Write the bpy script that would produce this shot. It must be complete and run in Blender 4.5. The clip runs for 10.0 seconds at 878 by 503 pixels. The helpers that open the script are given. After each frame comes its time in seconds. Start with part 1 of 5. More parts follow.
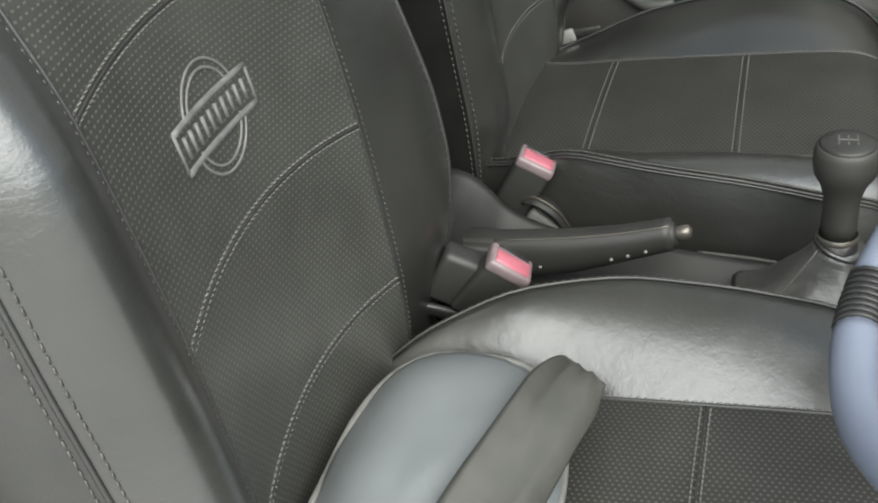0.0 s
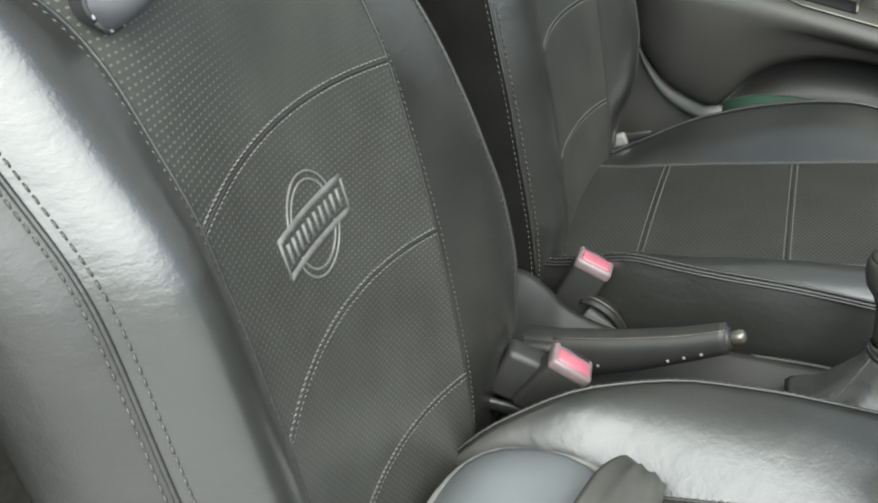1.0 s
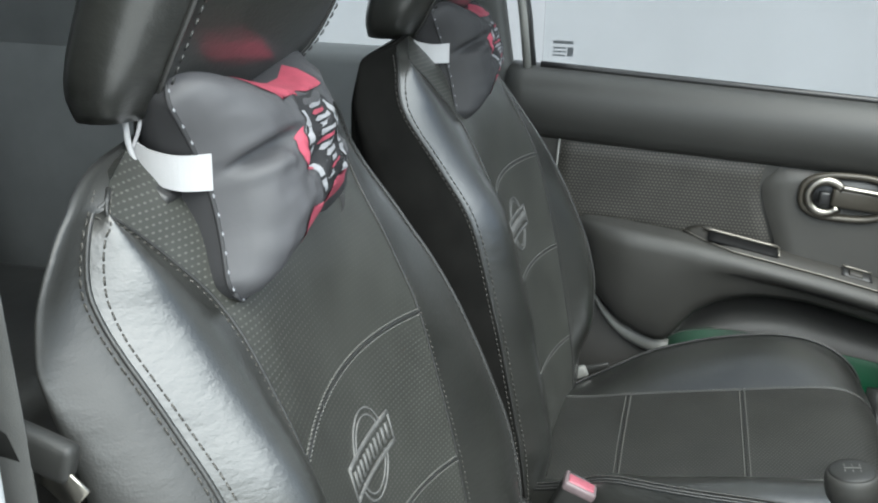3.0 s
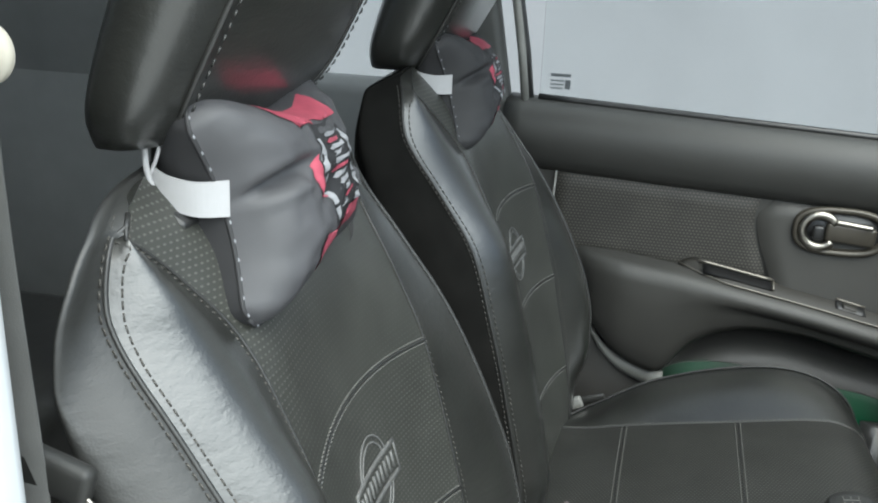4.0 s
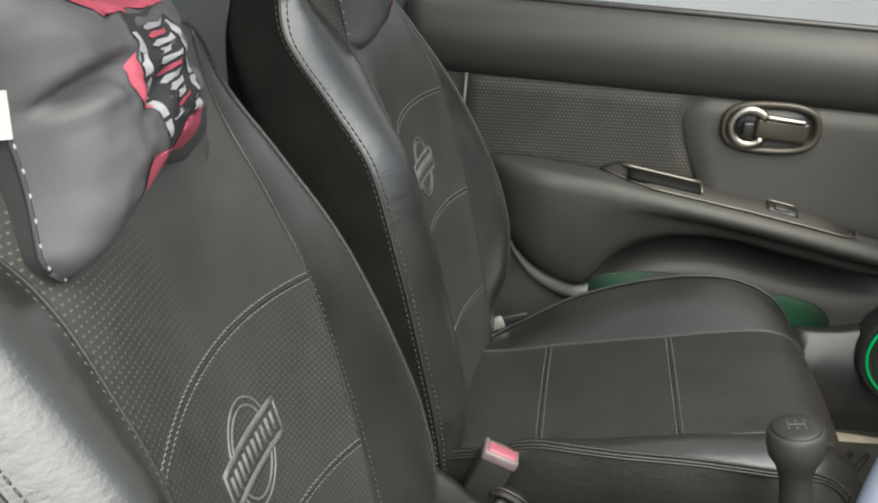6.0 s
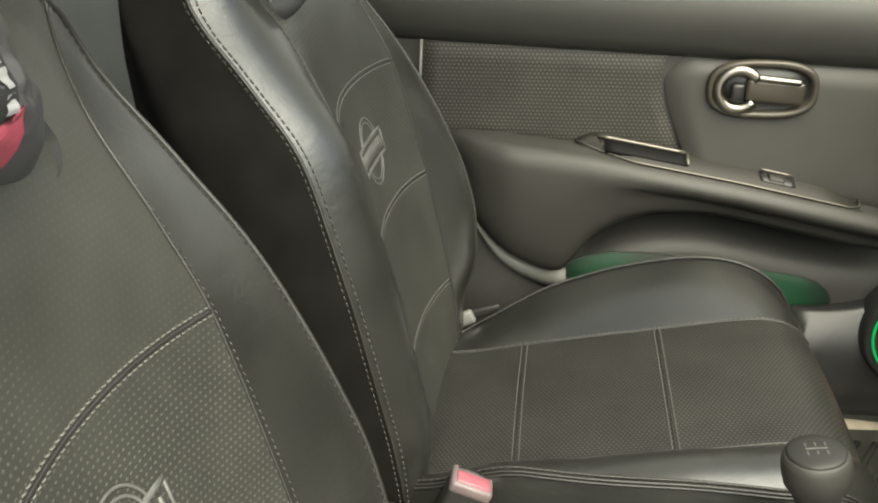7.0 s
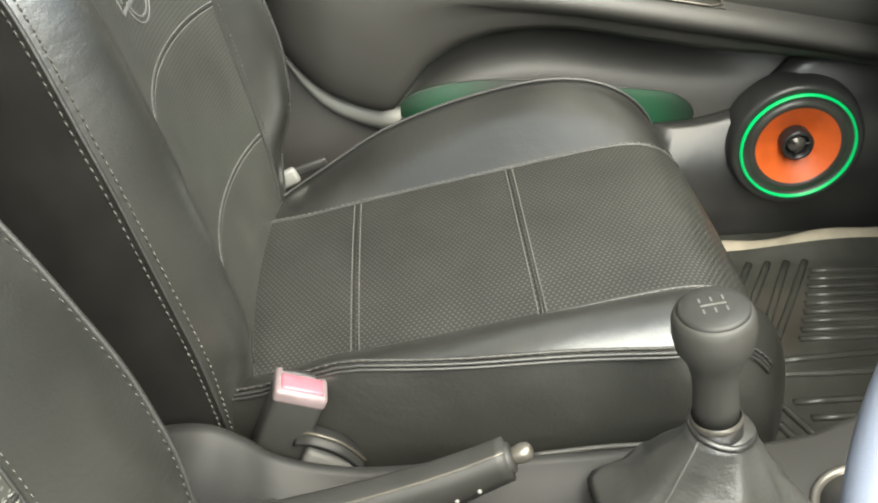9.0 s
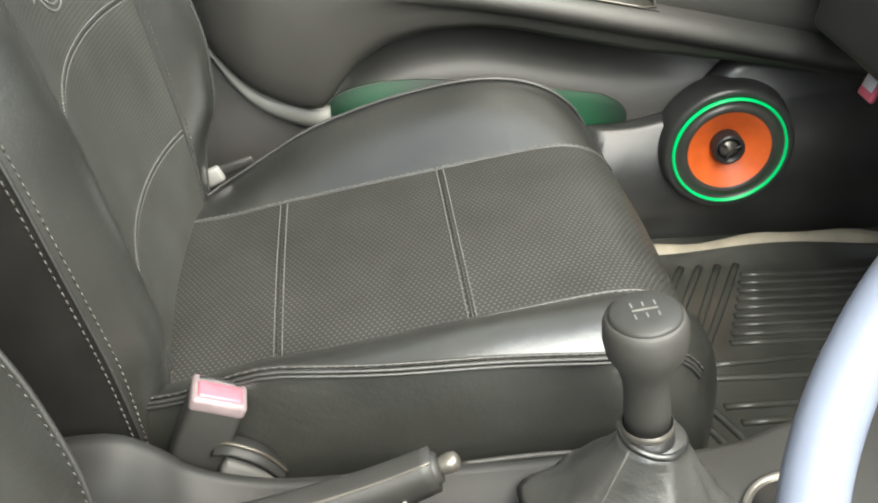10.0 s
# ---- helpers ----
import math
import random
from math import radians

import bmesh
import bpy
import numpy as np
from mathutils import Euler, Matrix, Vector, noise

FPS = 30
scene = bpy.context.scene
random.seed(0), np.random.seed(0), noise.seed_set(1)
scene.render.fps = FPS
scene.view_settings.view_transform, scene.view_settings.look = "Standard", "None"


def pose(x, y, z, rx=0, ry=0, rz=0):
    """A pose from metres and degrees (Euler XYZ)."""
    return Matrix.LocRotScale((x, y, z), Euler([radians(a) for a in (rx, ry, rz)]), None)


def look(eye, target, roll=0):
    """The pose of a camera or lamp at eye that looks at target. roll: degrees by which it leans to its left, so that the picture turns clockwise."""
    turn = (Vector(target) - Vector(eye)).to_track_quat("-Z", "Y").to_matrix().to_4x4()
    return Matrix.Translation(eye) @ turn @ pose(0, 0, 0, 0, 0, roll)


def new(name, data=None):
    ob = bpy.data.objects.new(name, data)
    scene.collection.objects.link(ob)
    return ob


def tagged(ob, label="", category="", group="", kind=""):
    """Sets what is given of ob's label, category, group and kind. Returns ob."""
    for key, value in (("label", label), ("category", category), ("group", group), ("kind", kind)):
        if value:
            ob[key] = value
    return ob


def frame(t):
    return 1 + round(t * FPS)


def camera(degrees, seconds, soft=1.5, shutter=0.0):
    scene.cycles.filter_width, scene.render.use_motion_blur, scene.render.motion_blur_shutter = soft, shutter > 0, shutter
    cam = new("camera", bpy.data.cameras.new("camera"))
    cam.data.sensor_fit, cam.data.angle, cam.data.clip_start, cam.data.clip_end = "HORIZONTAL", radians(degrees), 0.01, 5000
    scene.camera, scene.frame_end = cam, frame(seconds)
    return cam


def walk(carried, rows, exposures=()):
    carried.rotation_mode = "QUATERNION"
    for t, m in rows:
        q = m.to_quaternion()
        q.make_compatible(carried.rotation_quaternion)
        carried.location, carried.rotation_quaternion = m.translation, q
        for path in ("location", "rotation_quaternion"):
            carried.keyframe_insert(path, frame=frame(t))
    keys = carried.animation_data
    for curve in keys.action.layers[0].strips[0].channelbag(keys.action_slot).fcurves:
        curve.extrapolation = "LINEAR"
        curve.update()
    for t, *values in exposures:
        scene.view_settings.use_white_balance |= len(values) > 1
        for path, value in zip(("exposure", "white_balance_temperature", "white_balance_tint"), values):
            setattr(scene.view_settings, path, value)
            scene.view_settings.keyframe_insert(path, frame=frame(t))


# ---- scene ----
cam = camera(47.4, 10.0, 2.0)
PATH = [
    (0, (0.269, 0.112, 1.021), (-0.179, 1.647, -0.18), 0.4),
    (0.5, (0.255, 0.092, 1.04), (-0.251, 1.671, -0.078), 0.3),
    (1, (0.244, 0.072, 1.062), (-0.292, 1.676, -0.005), 0.8),
    (1.5, (0.234, 0.038, 1.085), (-0.24, 1.699, 0.078), 1.5),
    (2, (0.217, -0.008, 1.104), (-0.261, 1.717, 0.213), 1.1),
    (2.5, (0.196, -0.035, 1.122), (-0.266, 1.738, 0.32), 1.9),
    (3, (0.188, -0.073, 1.127), (-0.262, 1.764, 0.478), 1.6),
    (4.5, (0.167, -0.084, 1.127), (-0.24, 1.783, 0.537), 3.1),
    (5, (0.17, -0.056, 1.114), (-0.176, 1.808, 0.477), 2.5),
    (5.5, (0.172, -0.013, 1.101), (-0.127, 1.839, 0.406), 1.8),
    (6, (0.173, 0.063, 1.088), (-0.096, 1.896, 0.335), 1.4),
    (7.5, (0.181, 0.309, 1.042), (-0.004, 2.089, 0.15), -1.8),
    (8, (0.19, 0.365, 1.021), (0.052, 2.091, 0.018), -3.4),
    (8.5, (0.196, 0.397, 0.995), (0.13, 2.095, -0.059), -3.7),
    (9, (0.201, 0.43, 0.971), (0.26, 2.098, -0.13), -2.2),
    (9.5, (0.206, 0.443, 0.96), (0.34, 2.102, -0.151), -0.4),
    (10, (0.21, 0.453, 0.955), (0.396, 2.113, -0.143), 0.5),
]
walk(cam, [(t, look(eye, target, roll)) for t, eye, target, roll in PATH],
     [(0, 1.0, 6250, 4), (1.5, 1.3, 6000, 1), (2.5, 1.2, 5900, 1), (4.5, 0.75, 5900, 0), (5.2, 0.7, 6050, 1), (6, 0.95, 6500, 4), (7.5, 1.55, 7350, -2), (8.5, 2.0, 7000, 0), (10, 2.2, 6550, 3)])

# ---- light ----
world = bpy.data.worlds.new("world")
scene.world = world
world.use_nodes = True
wn = world.node_tree
sky = wn.nodes.new("ShaderNodeTexSky")
sky.sky_type = 'NISHITA'
sky.sun_disc = False
sky.sun_elevation = radians(53.4)
sky.sun_rotation = radians(153.4)
sky.dust_density = 4.0
bg = wn.nodes["Background"]
bg.inputs["Strength"].default_value = 0.11
wn.links.new(sky.outputs["Color"], bg.inputs["Color"])
sun_data = bpy.data.lights.new("sun", 'SUN')
sun_data.energy = 3.9
sun_data.angle = radians(84)
sun_data.color = (1.0, 0.97, 0.92)
sun = new("sun", sun_data)
sun.matrix_world = look((2.9, -4.8, 8.6), (0.2, 0.6, 0.5))


# ---- materials ----
def nodes(name):
    m = bpy.data.materials.new(name)
    m.use_nodes = True
    nt = m.node_tree
    return m, nt, nt.nodes["Principled BSDF"]


def mth(nt, op, a, b=None, c=None):
    n = nt.nodes.new("ShaderNodeMath")
    n.operation = op
    for i, v in enumerate((a, b, c)):
        if v is None:
            continue
        if isinstance(v, (int, float)):
            n.inputs[i].default_value = v
        else:
            nt.links.new(v, n.inputs[i])
    return n.outputs[0]


def coords(nt):
    return nt.nodes.new("ShaderNodeTexCoord").outputs["Object"]


def noise_tex(nt, vec, scale, detail=3.0, rough=0.55):
    n = nt.nodes.new("ShaderNodeTexNoise")
    n.inputs["Scale"].default_value = scale
    n.inputs["Detail"].default_value = detail
    n.inputs["Roughness"].default_value = rough
    nt.links.new(vec, n.inputs["Vector"])
    return n.outputs["Fac"]


def ramp(nt, fac, stops):
    n = nt.nodes.new("ShaderNodeValToRGB")
    e = n.color_ramp.elements
    while len(e) < len(stops):
        e.new(0.5)
    for el, (p, c) in zip(e, stops):
        el.position, el.color = p, (*c, 1)
    nt.links.new(fac, n.inputs["Fac"])
    return n.outputs["Color"]


def bump(nt, bs, height, strength, dist=0.001):
    b = nt.nodes.new("ShaderNodeBump")
    b.inputs["Strength"].default_value = strength
    b.inputs["Distance"].default_value = dist
    nt.links.new(height, b.inputs["Height"])
    nt.links.new(b.outputs["Normal"], bs.inputs["Normal"])


def surface(name, col, rough, var=0.25, scale=30.0, grain=600.0, strength=0.25, metal=0.0, rvar=0.12, spec=0.5, dist=0.0006):
    """A plain surface with mottling at one scale and fine relief at another."""
    m, nt, bs = nodes(name)
    v = coords(nt)
    big = noise_tex(nt, v, scale, 4)
    fine = noise_tex(nt, v, grain, 2)
    lo = tuple(c * (1 - var) for c in col)
    hi = tuple(min(1, c * (1 + var)) for c in col)
    nt.links.new(ramp(nt, big, [(0.3, lo), (0.7, hi)]), bs.inputs["Base Color"])
    nt.links.new(mth(nt, 'ADD', mth(nt, 'MULTIPLY', big, rvar), rough - rvar / 2), bs.inputs["Roughness"])
    bs.inputs["Metallic"].default_value = metal
    bs.inputs["Specular IOR Level"].default_value = spec
    bump(nt, bs, fine, strength, dist)
    return m


def leather(name, col, rough, wrinkle=0.5, coat=0.0):
    """Leatherette: pebbled grain, soft wrinkles, uneven gloss."""
    m, nt, bs = nodes(name)
    v = coords(nt)
    big = noise_tex(nt, v, 14, 4)
    vor = nt.nodes.new("ShaderNodeTexVoronoi")
    vor.inputs["Scale"].default_value = 520
    nt.links.new(v, vor.inputs["Vector"])
    mp = nt.nodes.new("ShaderNodeMapping")
    mp.inputs["Scale"].default_value = (1.0, 0.35, 1.6)
    nt.links.new(v, mp.inputs["Vector"])
    wr = noise_tex(nt, mp.outputs["Vector"], 45, 4, 0.6)
    nt.links.new(ramp(nt, big, [(0.3, tuple(c * 0.85 for c in col)), (0.7, tuple(c * 1.15 for c in col))]), bs.inputs["Base Color"])
    nt.links.new(mth(nt, 'ADD', mth(nt, 'MULTIPLY', big, 0.16), rough - 0.08), bs.inputs["Roughness"])
    h = mth(nt, 'ADD', mth(nt, 'MULTIPLY', vor.outputs["Distance"], 0.09), mth(nt, 'MULTIPLY', wr, wrinkle * 1.5))
    bs.inputs["Specular IOR Level"].default_value = 0.7
    bs.inputs["Coat Weight"].default_value = coat
    bs.inputs["Coat Roughness"].default_value = 0.28
    if coat:
        cb = nt.nodes.new("ShaderNodeBump")
        cb.inputs["Strength"].default_value = 0.55
        cb.inputs["Distance"].default_value = 0.0016
        fine = noise_tex(nt, v, 260, 2, 0.5)
        nt.links.new(mth(nt, 'ADD', mth(nt, 'MULTIPLY', fine, 0.30), mth(nt, 'MULTIPLY', wr, 0.55)), cb.inputs["Height"])
        nt.links.new(cb.outputs["Normal"], bs.inputs["Coat Normal"])
    bump(nt, bs, h, 0.6, 0.0016)
    return m


def dotted(name, col, dot, rough, axes, pitch_u, pitch_v, radius=0.26, stretch=1.0, fade=0.0):
    """Leatherette with staggered rows of small pale embossed dots."""
    m, nt, bs = nodes(name)
    v = coords(nt)
    sep = nt.nodes.new("ShaderNodeSeparateXYZ")
    nt.links.new(v, sep.inputs[0])
    u = mth(nt, 'DIVIDE', sep.outputs[axes[0]], pitch_u)
    w = mth(nt, 'DIVIDE', sep.outputs[axes[1]], pitch_v)
    row = mth(nt, 'FLOOR', w)
    odd = mth(nt, 'MULTIPLY', mth(nt, 'FLOORED_MODULO', row, 2.0), 0.5)
    fu = mth(nt, 'SUBTRACT', mth(nt, 'FRACT', mth(nt, 'ADD', u, odd)), 0.5)
    fw = mth(nt, 'MULTIPLY', mth(nt, 'SUBTRACT', mth(nt, 'FRACT', w), 0.5), stretch)
    d = mth(nt, 'SQRT', mth(nt, 'ADD', mth(nt, 'MULTIPLY', fu, fu), mth(nt, 'MULTIPLY', fw, fw)))
    mr = nt.nodes.new("ShaderNodeMapRange")
    mr.interpolation_type = 'SMOOTHSTEP'
    mr.inputs["From Min"].default_value = radius
    mr.inputs["From Max"].default_value = radius * 0.55
    nt.links.new(d, mr.inputs["Value"])
    mask = mr.outputs["Result"]
    if fade:
        worn_z = nt.nodes.new("ShaderNodeMapRange")
        worn_y = nt.nodes.new("ShaderNodeMapRange")
        for n_, src, lo, hi in ((worn_z, sep.outputs[2], 0.60, 0.69), (worn_y, sep.outputs[1], -0.11, 0.02)):
            n_.interpolation_type = 'SMOOTHSTEP'
            n_.inputs["From Min"].default_value, n_.inputs["From Max"].default_value = lo, hi
            nt.links.new(src, n_.inputs["Value"])
        rub = mth(nt, 'MULTIPLY', mth(nt, 'MULTIPLY', worn_z.outputs["Result"], worn_y.outputs["Result"]), fade)
        mask = mth(nt, 'MULTIPLY', mask, mth(nt, 'SUBTRACT', 1.0, rub))
    big = noise_tex(nt, v, 16, 3)
    base = ramp(nt, big, [(0.3, tuple(c * 0.85 for c in col)), (0.7, tuple(c * 1.15 for c in col))])
    mix = nt.nodes.new("ShaderNodeMix")
    mix.data_type = 'RGBA'
    worn = mth(nt, 'MULTIPLY', mask, mth(nt, 'ADD', mth(nt, 'MULTIPLY', big, 0.8), 0.35))
    nt.links.new(worn, mix.inputs[0])
    nt.links.new(base, mix.inputs[6])
    mix.inputs[7].default_value = (*dot, 1)
    nt.links.new(mix.outputs[2], bs.inputs["Base Color"])
    bs.inputs["Roughness"].default_value = rough
    bump(nt, bs, mask, 0.4, 0.0005)
    return m


M_LEATHER = leather("black_leatherette", (0.022, 0.0225, 0.020), 0.34, 0.5, 1.0)
M_SIDE = leather("side_leatherette", (0.024, 0.024, 0.022), 0.48, 0.5, 0.1)
M_PERF_B = dotted("perforated_back", (0.044, 0.045, 0.040), (0.125, 0.125, 0.113), 0.36, (1, 2), 0.0056, 0.0044, 0.30, 1.5, 0.85)
M_PERF_C = dotted("perforated_cushion", (0.025, 0.025, 0.0225), (0.115, 0.115, 0.105), 0.40, (0, 1), 0.0052, 0.0044)
M_BLACKCLOTH = surface("black_velour", (0.010, 0.0098, 0.009), 0.92, 0.2, 25, 1500, 0.5, spec=0.06)
M_THREAD = surface("pale_thread", (0.12, 0.12, 0.11), 0.7, 0.2, 80, 900)
M_THREAD_D = surface("dull_thread", (0.066, 0.063, 0.056), 0.42, 0.2, 80, 900)
M_PIPE = leather("seam_piping", (0.026, 0.026, 0.0245), 0.45)
M_EMBOSS = surface("embossed_silver_grey", (0.13, 0.13, 0.125), 0.55, 0.2, 90, 900)
M_PLASTIC = surface("dark_grey_plastic", (0.029, 0.029, 0.027), 0.48, 0.12, 20, 1400, 0.3)
M_PLASTIC_S = surface("satin_black_plastic", (0.022, 0.022, 0.022), 0.33, 0.15, 20, 1200, 0.12)
M_MATTE = surface("matte_black_plastic", (0.020, 0.020, 0.019), 0.50, 0.15, 20, 1200, 0.12, spec=0.3)
M_DOOR = surface("door_trim_plastic", (0.045, 0.044, 0.040), 0.50, 0.08, 12, 1500, 0.35)
M_DOORPAD = surface("door_waist_vinyl", (0.038, 0.038, 0.035), 0.50, 0.08, 12, 1300, 0.35)
M_PLATE = surface("brown_grey_plate", (0.024, 0.0222, 0.018), 0.52, 0.1, 20, 1200, 0.1)
M_GAITER = leather("grey_gaiter_leather", (0.065, 0.065, 0.061), 0.40, 0.9, 0.5)
M_BRONZE = surface("bronze_grey_plastic", (0.062, 0.056, 0.045), 0.34, 0.1, 30, 900, 0.08, 0.3)
# rear trim grey, raised to stand in for haze over that dark corner
M_QUARTER = surface("haze_lifted_grey_trim", (0.17, 0.178, 0.18), 0.65, 0.08, 12, 900, 0.3)
M_POD = surface("glossy_black_moulding", (0.036, 0.036, 0.035), 0.36, 0.2, 14, 600, 0.2, spec=0.6)
M_GRIP_SHADE = surface("recess_shade_black", (0.006, 0.006, 0.006), 0.7, 0.1, 20, 900, 0.1, spec=0.2)
M_LOWER = surface("pale_grey_lower_trim", (0.068, 0.066, 0.062), 0.46, 0.08, 12, 1300, 0.3)
M_STRIP = surface("light_grey_edge_trim", (0.22, 0.22, 0.205), 0.45, 0.08, 20, 900, 0.15)
M_MESH = dotted("door_mesh_fabric", (0.020, 0.019, 0.0165), (0.078, 0.073, 0.062), 0.6, (0, 2), 0.0062, 0.0056, 0.42, 1.0)
M_CHROME = surface("satin_nickel", (0.34, 0.32, 0.28), 0.30, 0.08, 30, 800, 0.05, 1.0)
M_GUNMETAL = surface("gunmetal_plastic", (0.16, 0.15, 0.13), 0.32, 0.1, 30, 900, 0.08, 0.6)
M_RED = surface("red_button", (0.40, 0.12, 0.155), 0.3, 0.15, 60, 700, 0.05)
M_BUCKLE = surface("pink_grey_button_rim", (0.19, 0.15, 0.155), 0.35, 0.15, 60, 700, 0.05)
M_CARPET = surface("grey_carpet", (0.06, 0.057, 0.05), 0.95, 0.3, 60, 900, 0.9)
M_RUBBER = surface("black_rubber", (0.046, 0.046, 0.040), 0.30, 0.25, 18, 900, 0.2)
M_SILL = surface("pale_sill_trim", (0.40, 0.35, 0.27), 0.6, 0.15, 30, 900, 0.2)
M_ORANGE = surface("orange_cone", (0.72, 0.13, 0.025), 0.45, 0.1, 40, 700, 0.1)
M_WHEEL = surface("pale_blue_grey_leather", (0.175, 0.20, 0.26), 0.42, 0.06, 20, 900, 0.25)
M_WHEELDARK = surface("dark_grip", (0.03, 0.03, 0.03), 0.45, 0.15, 30, 900, 0.3)
M_PAD = surface("grey_satin_cloth", (0.145, 0.158, 0.162), 0.42, 0.1, 10, 1600, 0.3)
M_PADEDGE = surface("grey_piping_cloth", (0.16, 0.16, 0.15), 0.5, 0.15, 40, 1200, 0.3)
M_PADDARK = surface("dark_grey_strap", (0.065, 0.065, 0.058), 0.5, 0.2, 20, 1400, 0.35)
M_PILLOW = surface("dark_grey_velour", (0.068, 0.068, 0.073), 0.55, 0.12, 18, 1600, 0.35)
M_PILLOW_B = surface("charcoal_velour", (0.032, 0.032, 0.034), 0.7, 0.12, 18, 1600, 0.35)
M_GATE = surface("worn_white_mark", (0.13, 0.13, 0.12), 0.5, 0.2, 60, 900, 0.1)
M_WHITE = surface("white_elastic", (0.44, 0.44, 0.45), 0.75, 0.06, 40, 1500, 0.4)
M_PRINTRED = surface("print_red", (0.36, 0.065, 0.10), 0.65, 0.2, 60, 900, 0.2)
M_PRINTGREY = surface("print_grey", (0.28, 0.285, 0.30), 0.65, 0.2, 60, 900, 0.2)
M_PRINTBLACK = surface("print_black", (0.02, 0.02, 0.022), 0.6, 0.2, 60, 900, 0.2)
M_BELT = surface("grey_webbing", (0.11, 0.11, 0.105), 0.7, 0.12, 30, 1200, 0.5)
M_PILLAR = surface("pillar_trim", (0.06, 0.062, 0.06), 0.6, 0.08, 12, 1300, 0.3)
M_PAINT = surface("white_car_paint", (0.72, 0.74, 0.75), 0.25, 0.03, 6, 300, 0.02)
M_CREAM = surface("cream_plastic", (0.62, 0.58, 0.48), 0.45, 0.05, 20, 900, 0.1)
M_WALL = surface("pale_plaster", (0.20, 0.205, 0.215), 0.85, 0.06, 2.0, 120, 0.3)
M_GROUND = surface("concrete_ground", (0.48, 0.47, 0.45), 0.9, 0.15, 3.0, 150, 0.5)
M_HEADLINER = surface("headliner", (0.72, 0.71, 0.68), 0.9, 0.05, 10, 900, 0.4)
M_STICKER = surface("dark_label_ink", (0.10, 0.11, 0.12), 0.6, 0.1, 60, 900, 0.1)


def glass(name, tint=(1, 1, 1)):
    m, nt, bs = nodes(name)
    bs.inputs["Base Color"].default_value = (*tint, 1)
    bs.inputs["Roughness"].default_value = 0.02
    bs.inputs["Transmission Weight"].default_value = 1.0
    bs.inputs["IOR"].default_value = 1.05
    return m


M_GLASS = glass("window_glass", (0.93, 0.95, 0.95))


def glow(name, col, power):
    m, nt, bs = nodes(name)
    bs.inputs["Base Color"].default_value = (*col, 1)
    bs.inputs["Emission Color"].default_value = (*col, 1)
    bs.inputs["Emission Strength"].default_value = power
    bs.inputs["Roughness"].default_value = 0.35
    return m


M_GREEN = glow("green_led", (0.005, 0.45, 0.12), 0.16)
M_GREENDIM = surface("pocket_plastic_painted_glow", (0.010, 0.013, 0.011), 0.6, 0.1, 20, 1300, 0.2)
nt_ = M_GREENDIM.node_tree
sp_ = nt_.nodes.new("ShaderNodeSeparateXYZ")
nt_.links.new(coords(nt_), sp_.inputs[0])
# two soft green glows put into the plastic's emission; no lamp stands inside
glow_spots = None
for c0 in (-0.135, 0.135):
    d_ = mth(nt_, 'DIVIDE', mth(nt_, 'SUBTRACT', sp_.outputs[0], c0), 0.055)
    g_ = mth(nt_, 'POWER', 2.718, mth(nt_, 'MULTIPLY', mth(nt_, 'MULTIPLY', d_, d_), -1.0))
    glow_spots = g_ if glow_spots is None else mth(nt_, 'ADD', glow_spots, g_)
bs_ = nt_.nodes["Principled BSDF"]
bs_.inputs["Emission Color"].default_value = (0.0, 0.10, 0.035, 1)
nt_.links.new(mth(nt_, 'MULTIPLY', glow_spots, 0.24), bs_.inputs["Emission Strength"])


# ---- building helpers ----
ORIGIN = {}


def thing(name, at, label, category, group="", kind=""):
    ob = new(name)
    ob.empty_display_size = 0.05
    ob.location = at
    ORIGIN[ob.name] = Vector(at)
    return tagged(ob, label, category, group, kind)


def pmesh(name, verts, faces, mat, parent, label="", smooth=True):
    """A mesh part from points in world metres, under a thing or a part."""
    o = ORIGIN[parent.name] if parent else Vector((0, 0, 0))
    me = bpy.data.meshes.new(name)
    me.from_pydata([(v[0] - o[0], v[1] - o[1], v[2] - o[2]) for v in verts], [], faces)
    me.validate()
    bm = bmesh.new()
    bm.from_mesh(me)
    bmesh.ops.recalc_face_normals(bm, faces=bm.faces)
    bm.to_mesh(me)
    bm.free()
    me.polygons.foreach_set("use_smooth", [smooth] * len(me.polygons))
    me.materials.append(mat)
    ob = new(name, me)
    if parent:
        ob.parent = parent
        ORIGIN[ob.name] = o
    else:
        ORIGIN[ob.name] = Vector((0, 0, 0))
    return tagged(ob, label)


def join(*pieces):
    vs, fs = [], []
    for v, f in pieces:
        k = len(vs)
        vs.extend(v)
        fs.extend([tuple(i + k for i in q) for q in f])
    return vs, fs


def loft(secs, closed=True, caps=True):
    n = len(secs[0])
    vs = [p for s in secs for p in s]
    fs = []
    for i in range(len(secs) - 1):
        for j in range(n if closed else n - 1):
            k = (j + 1) % n
            fs.append((i * n + j, i * n + k, (i + 1) * n + k, (i + 1) * n + j))
    if caps and closed:
        fs.append(tuple(range(n - 1, -1, -1)))
        fs.append(tuple((len(secs) - 1) * n + j for j in range(n)))
    return vs, fs


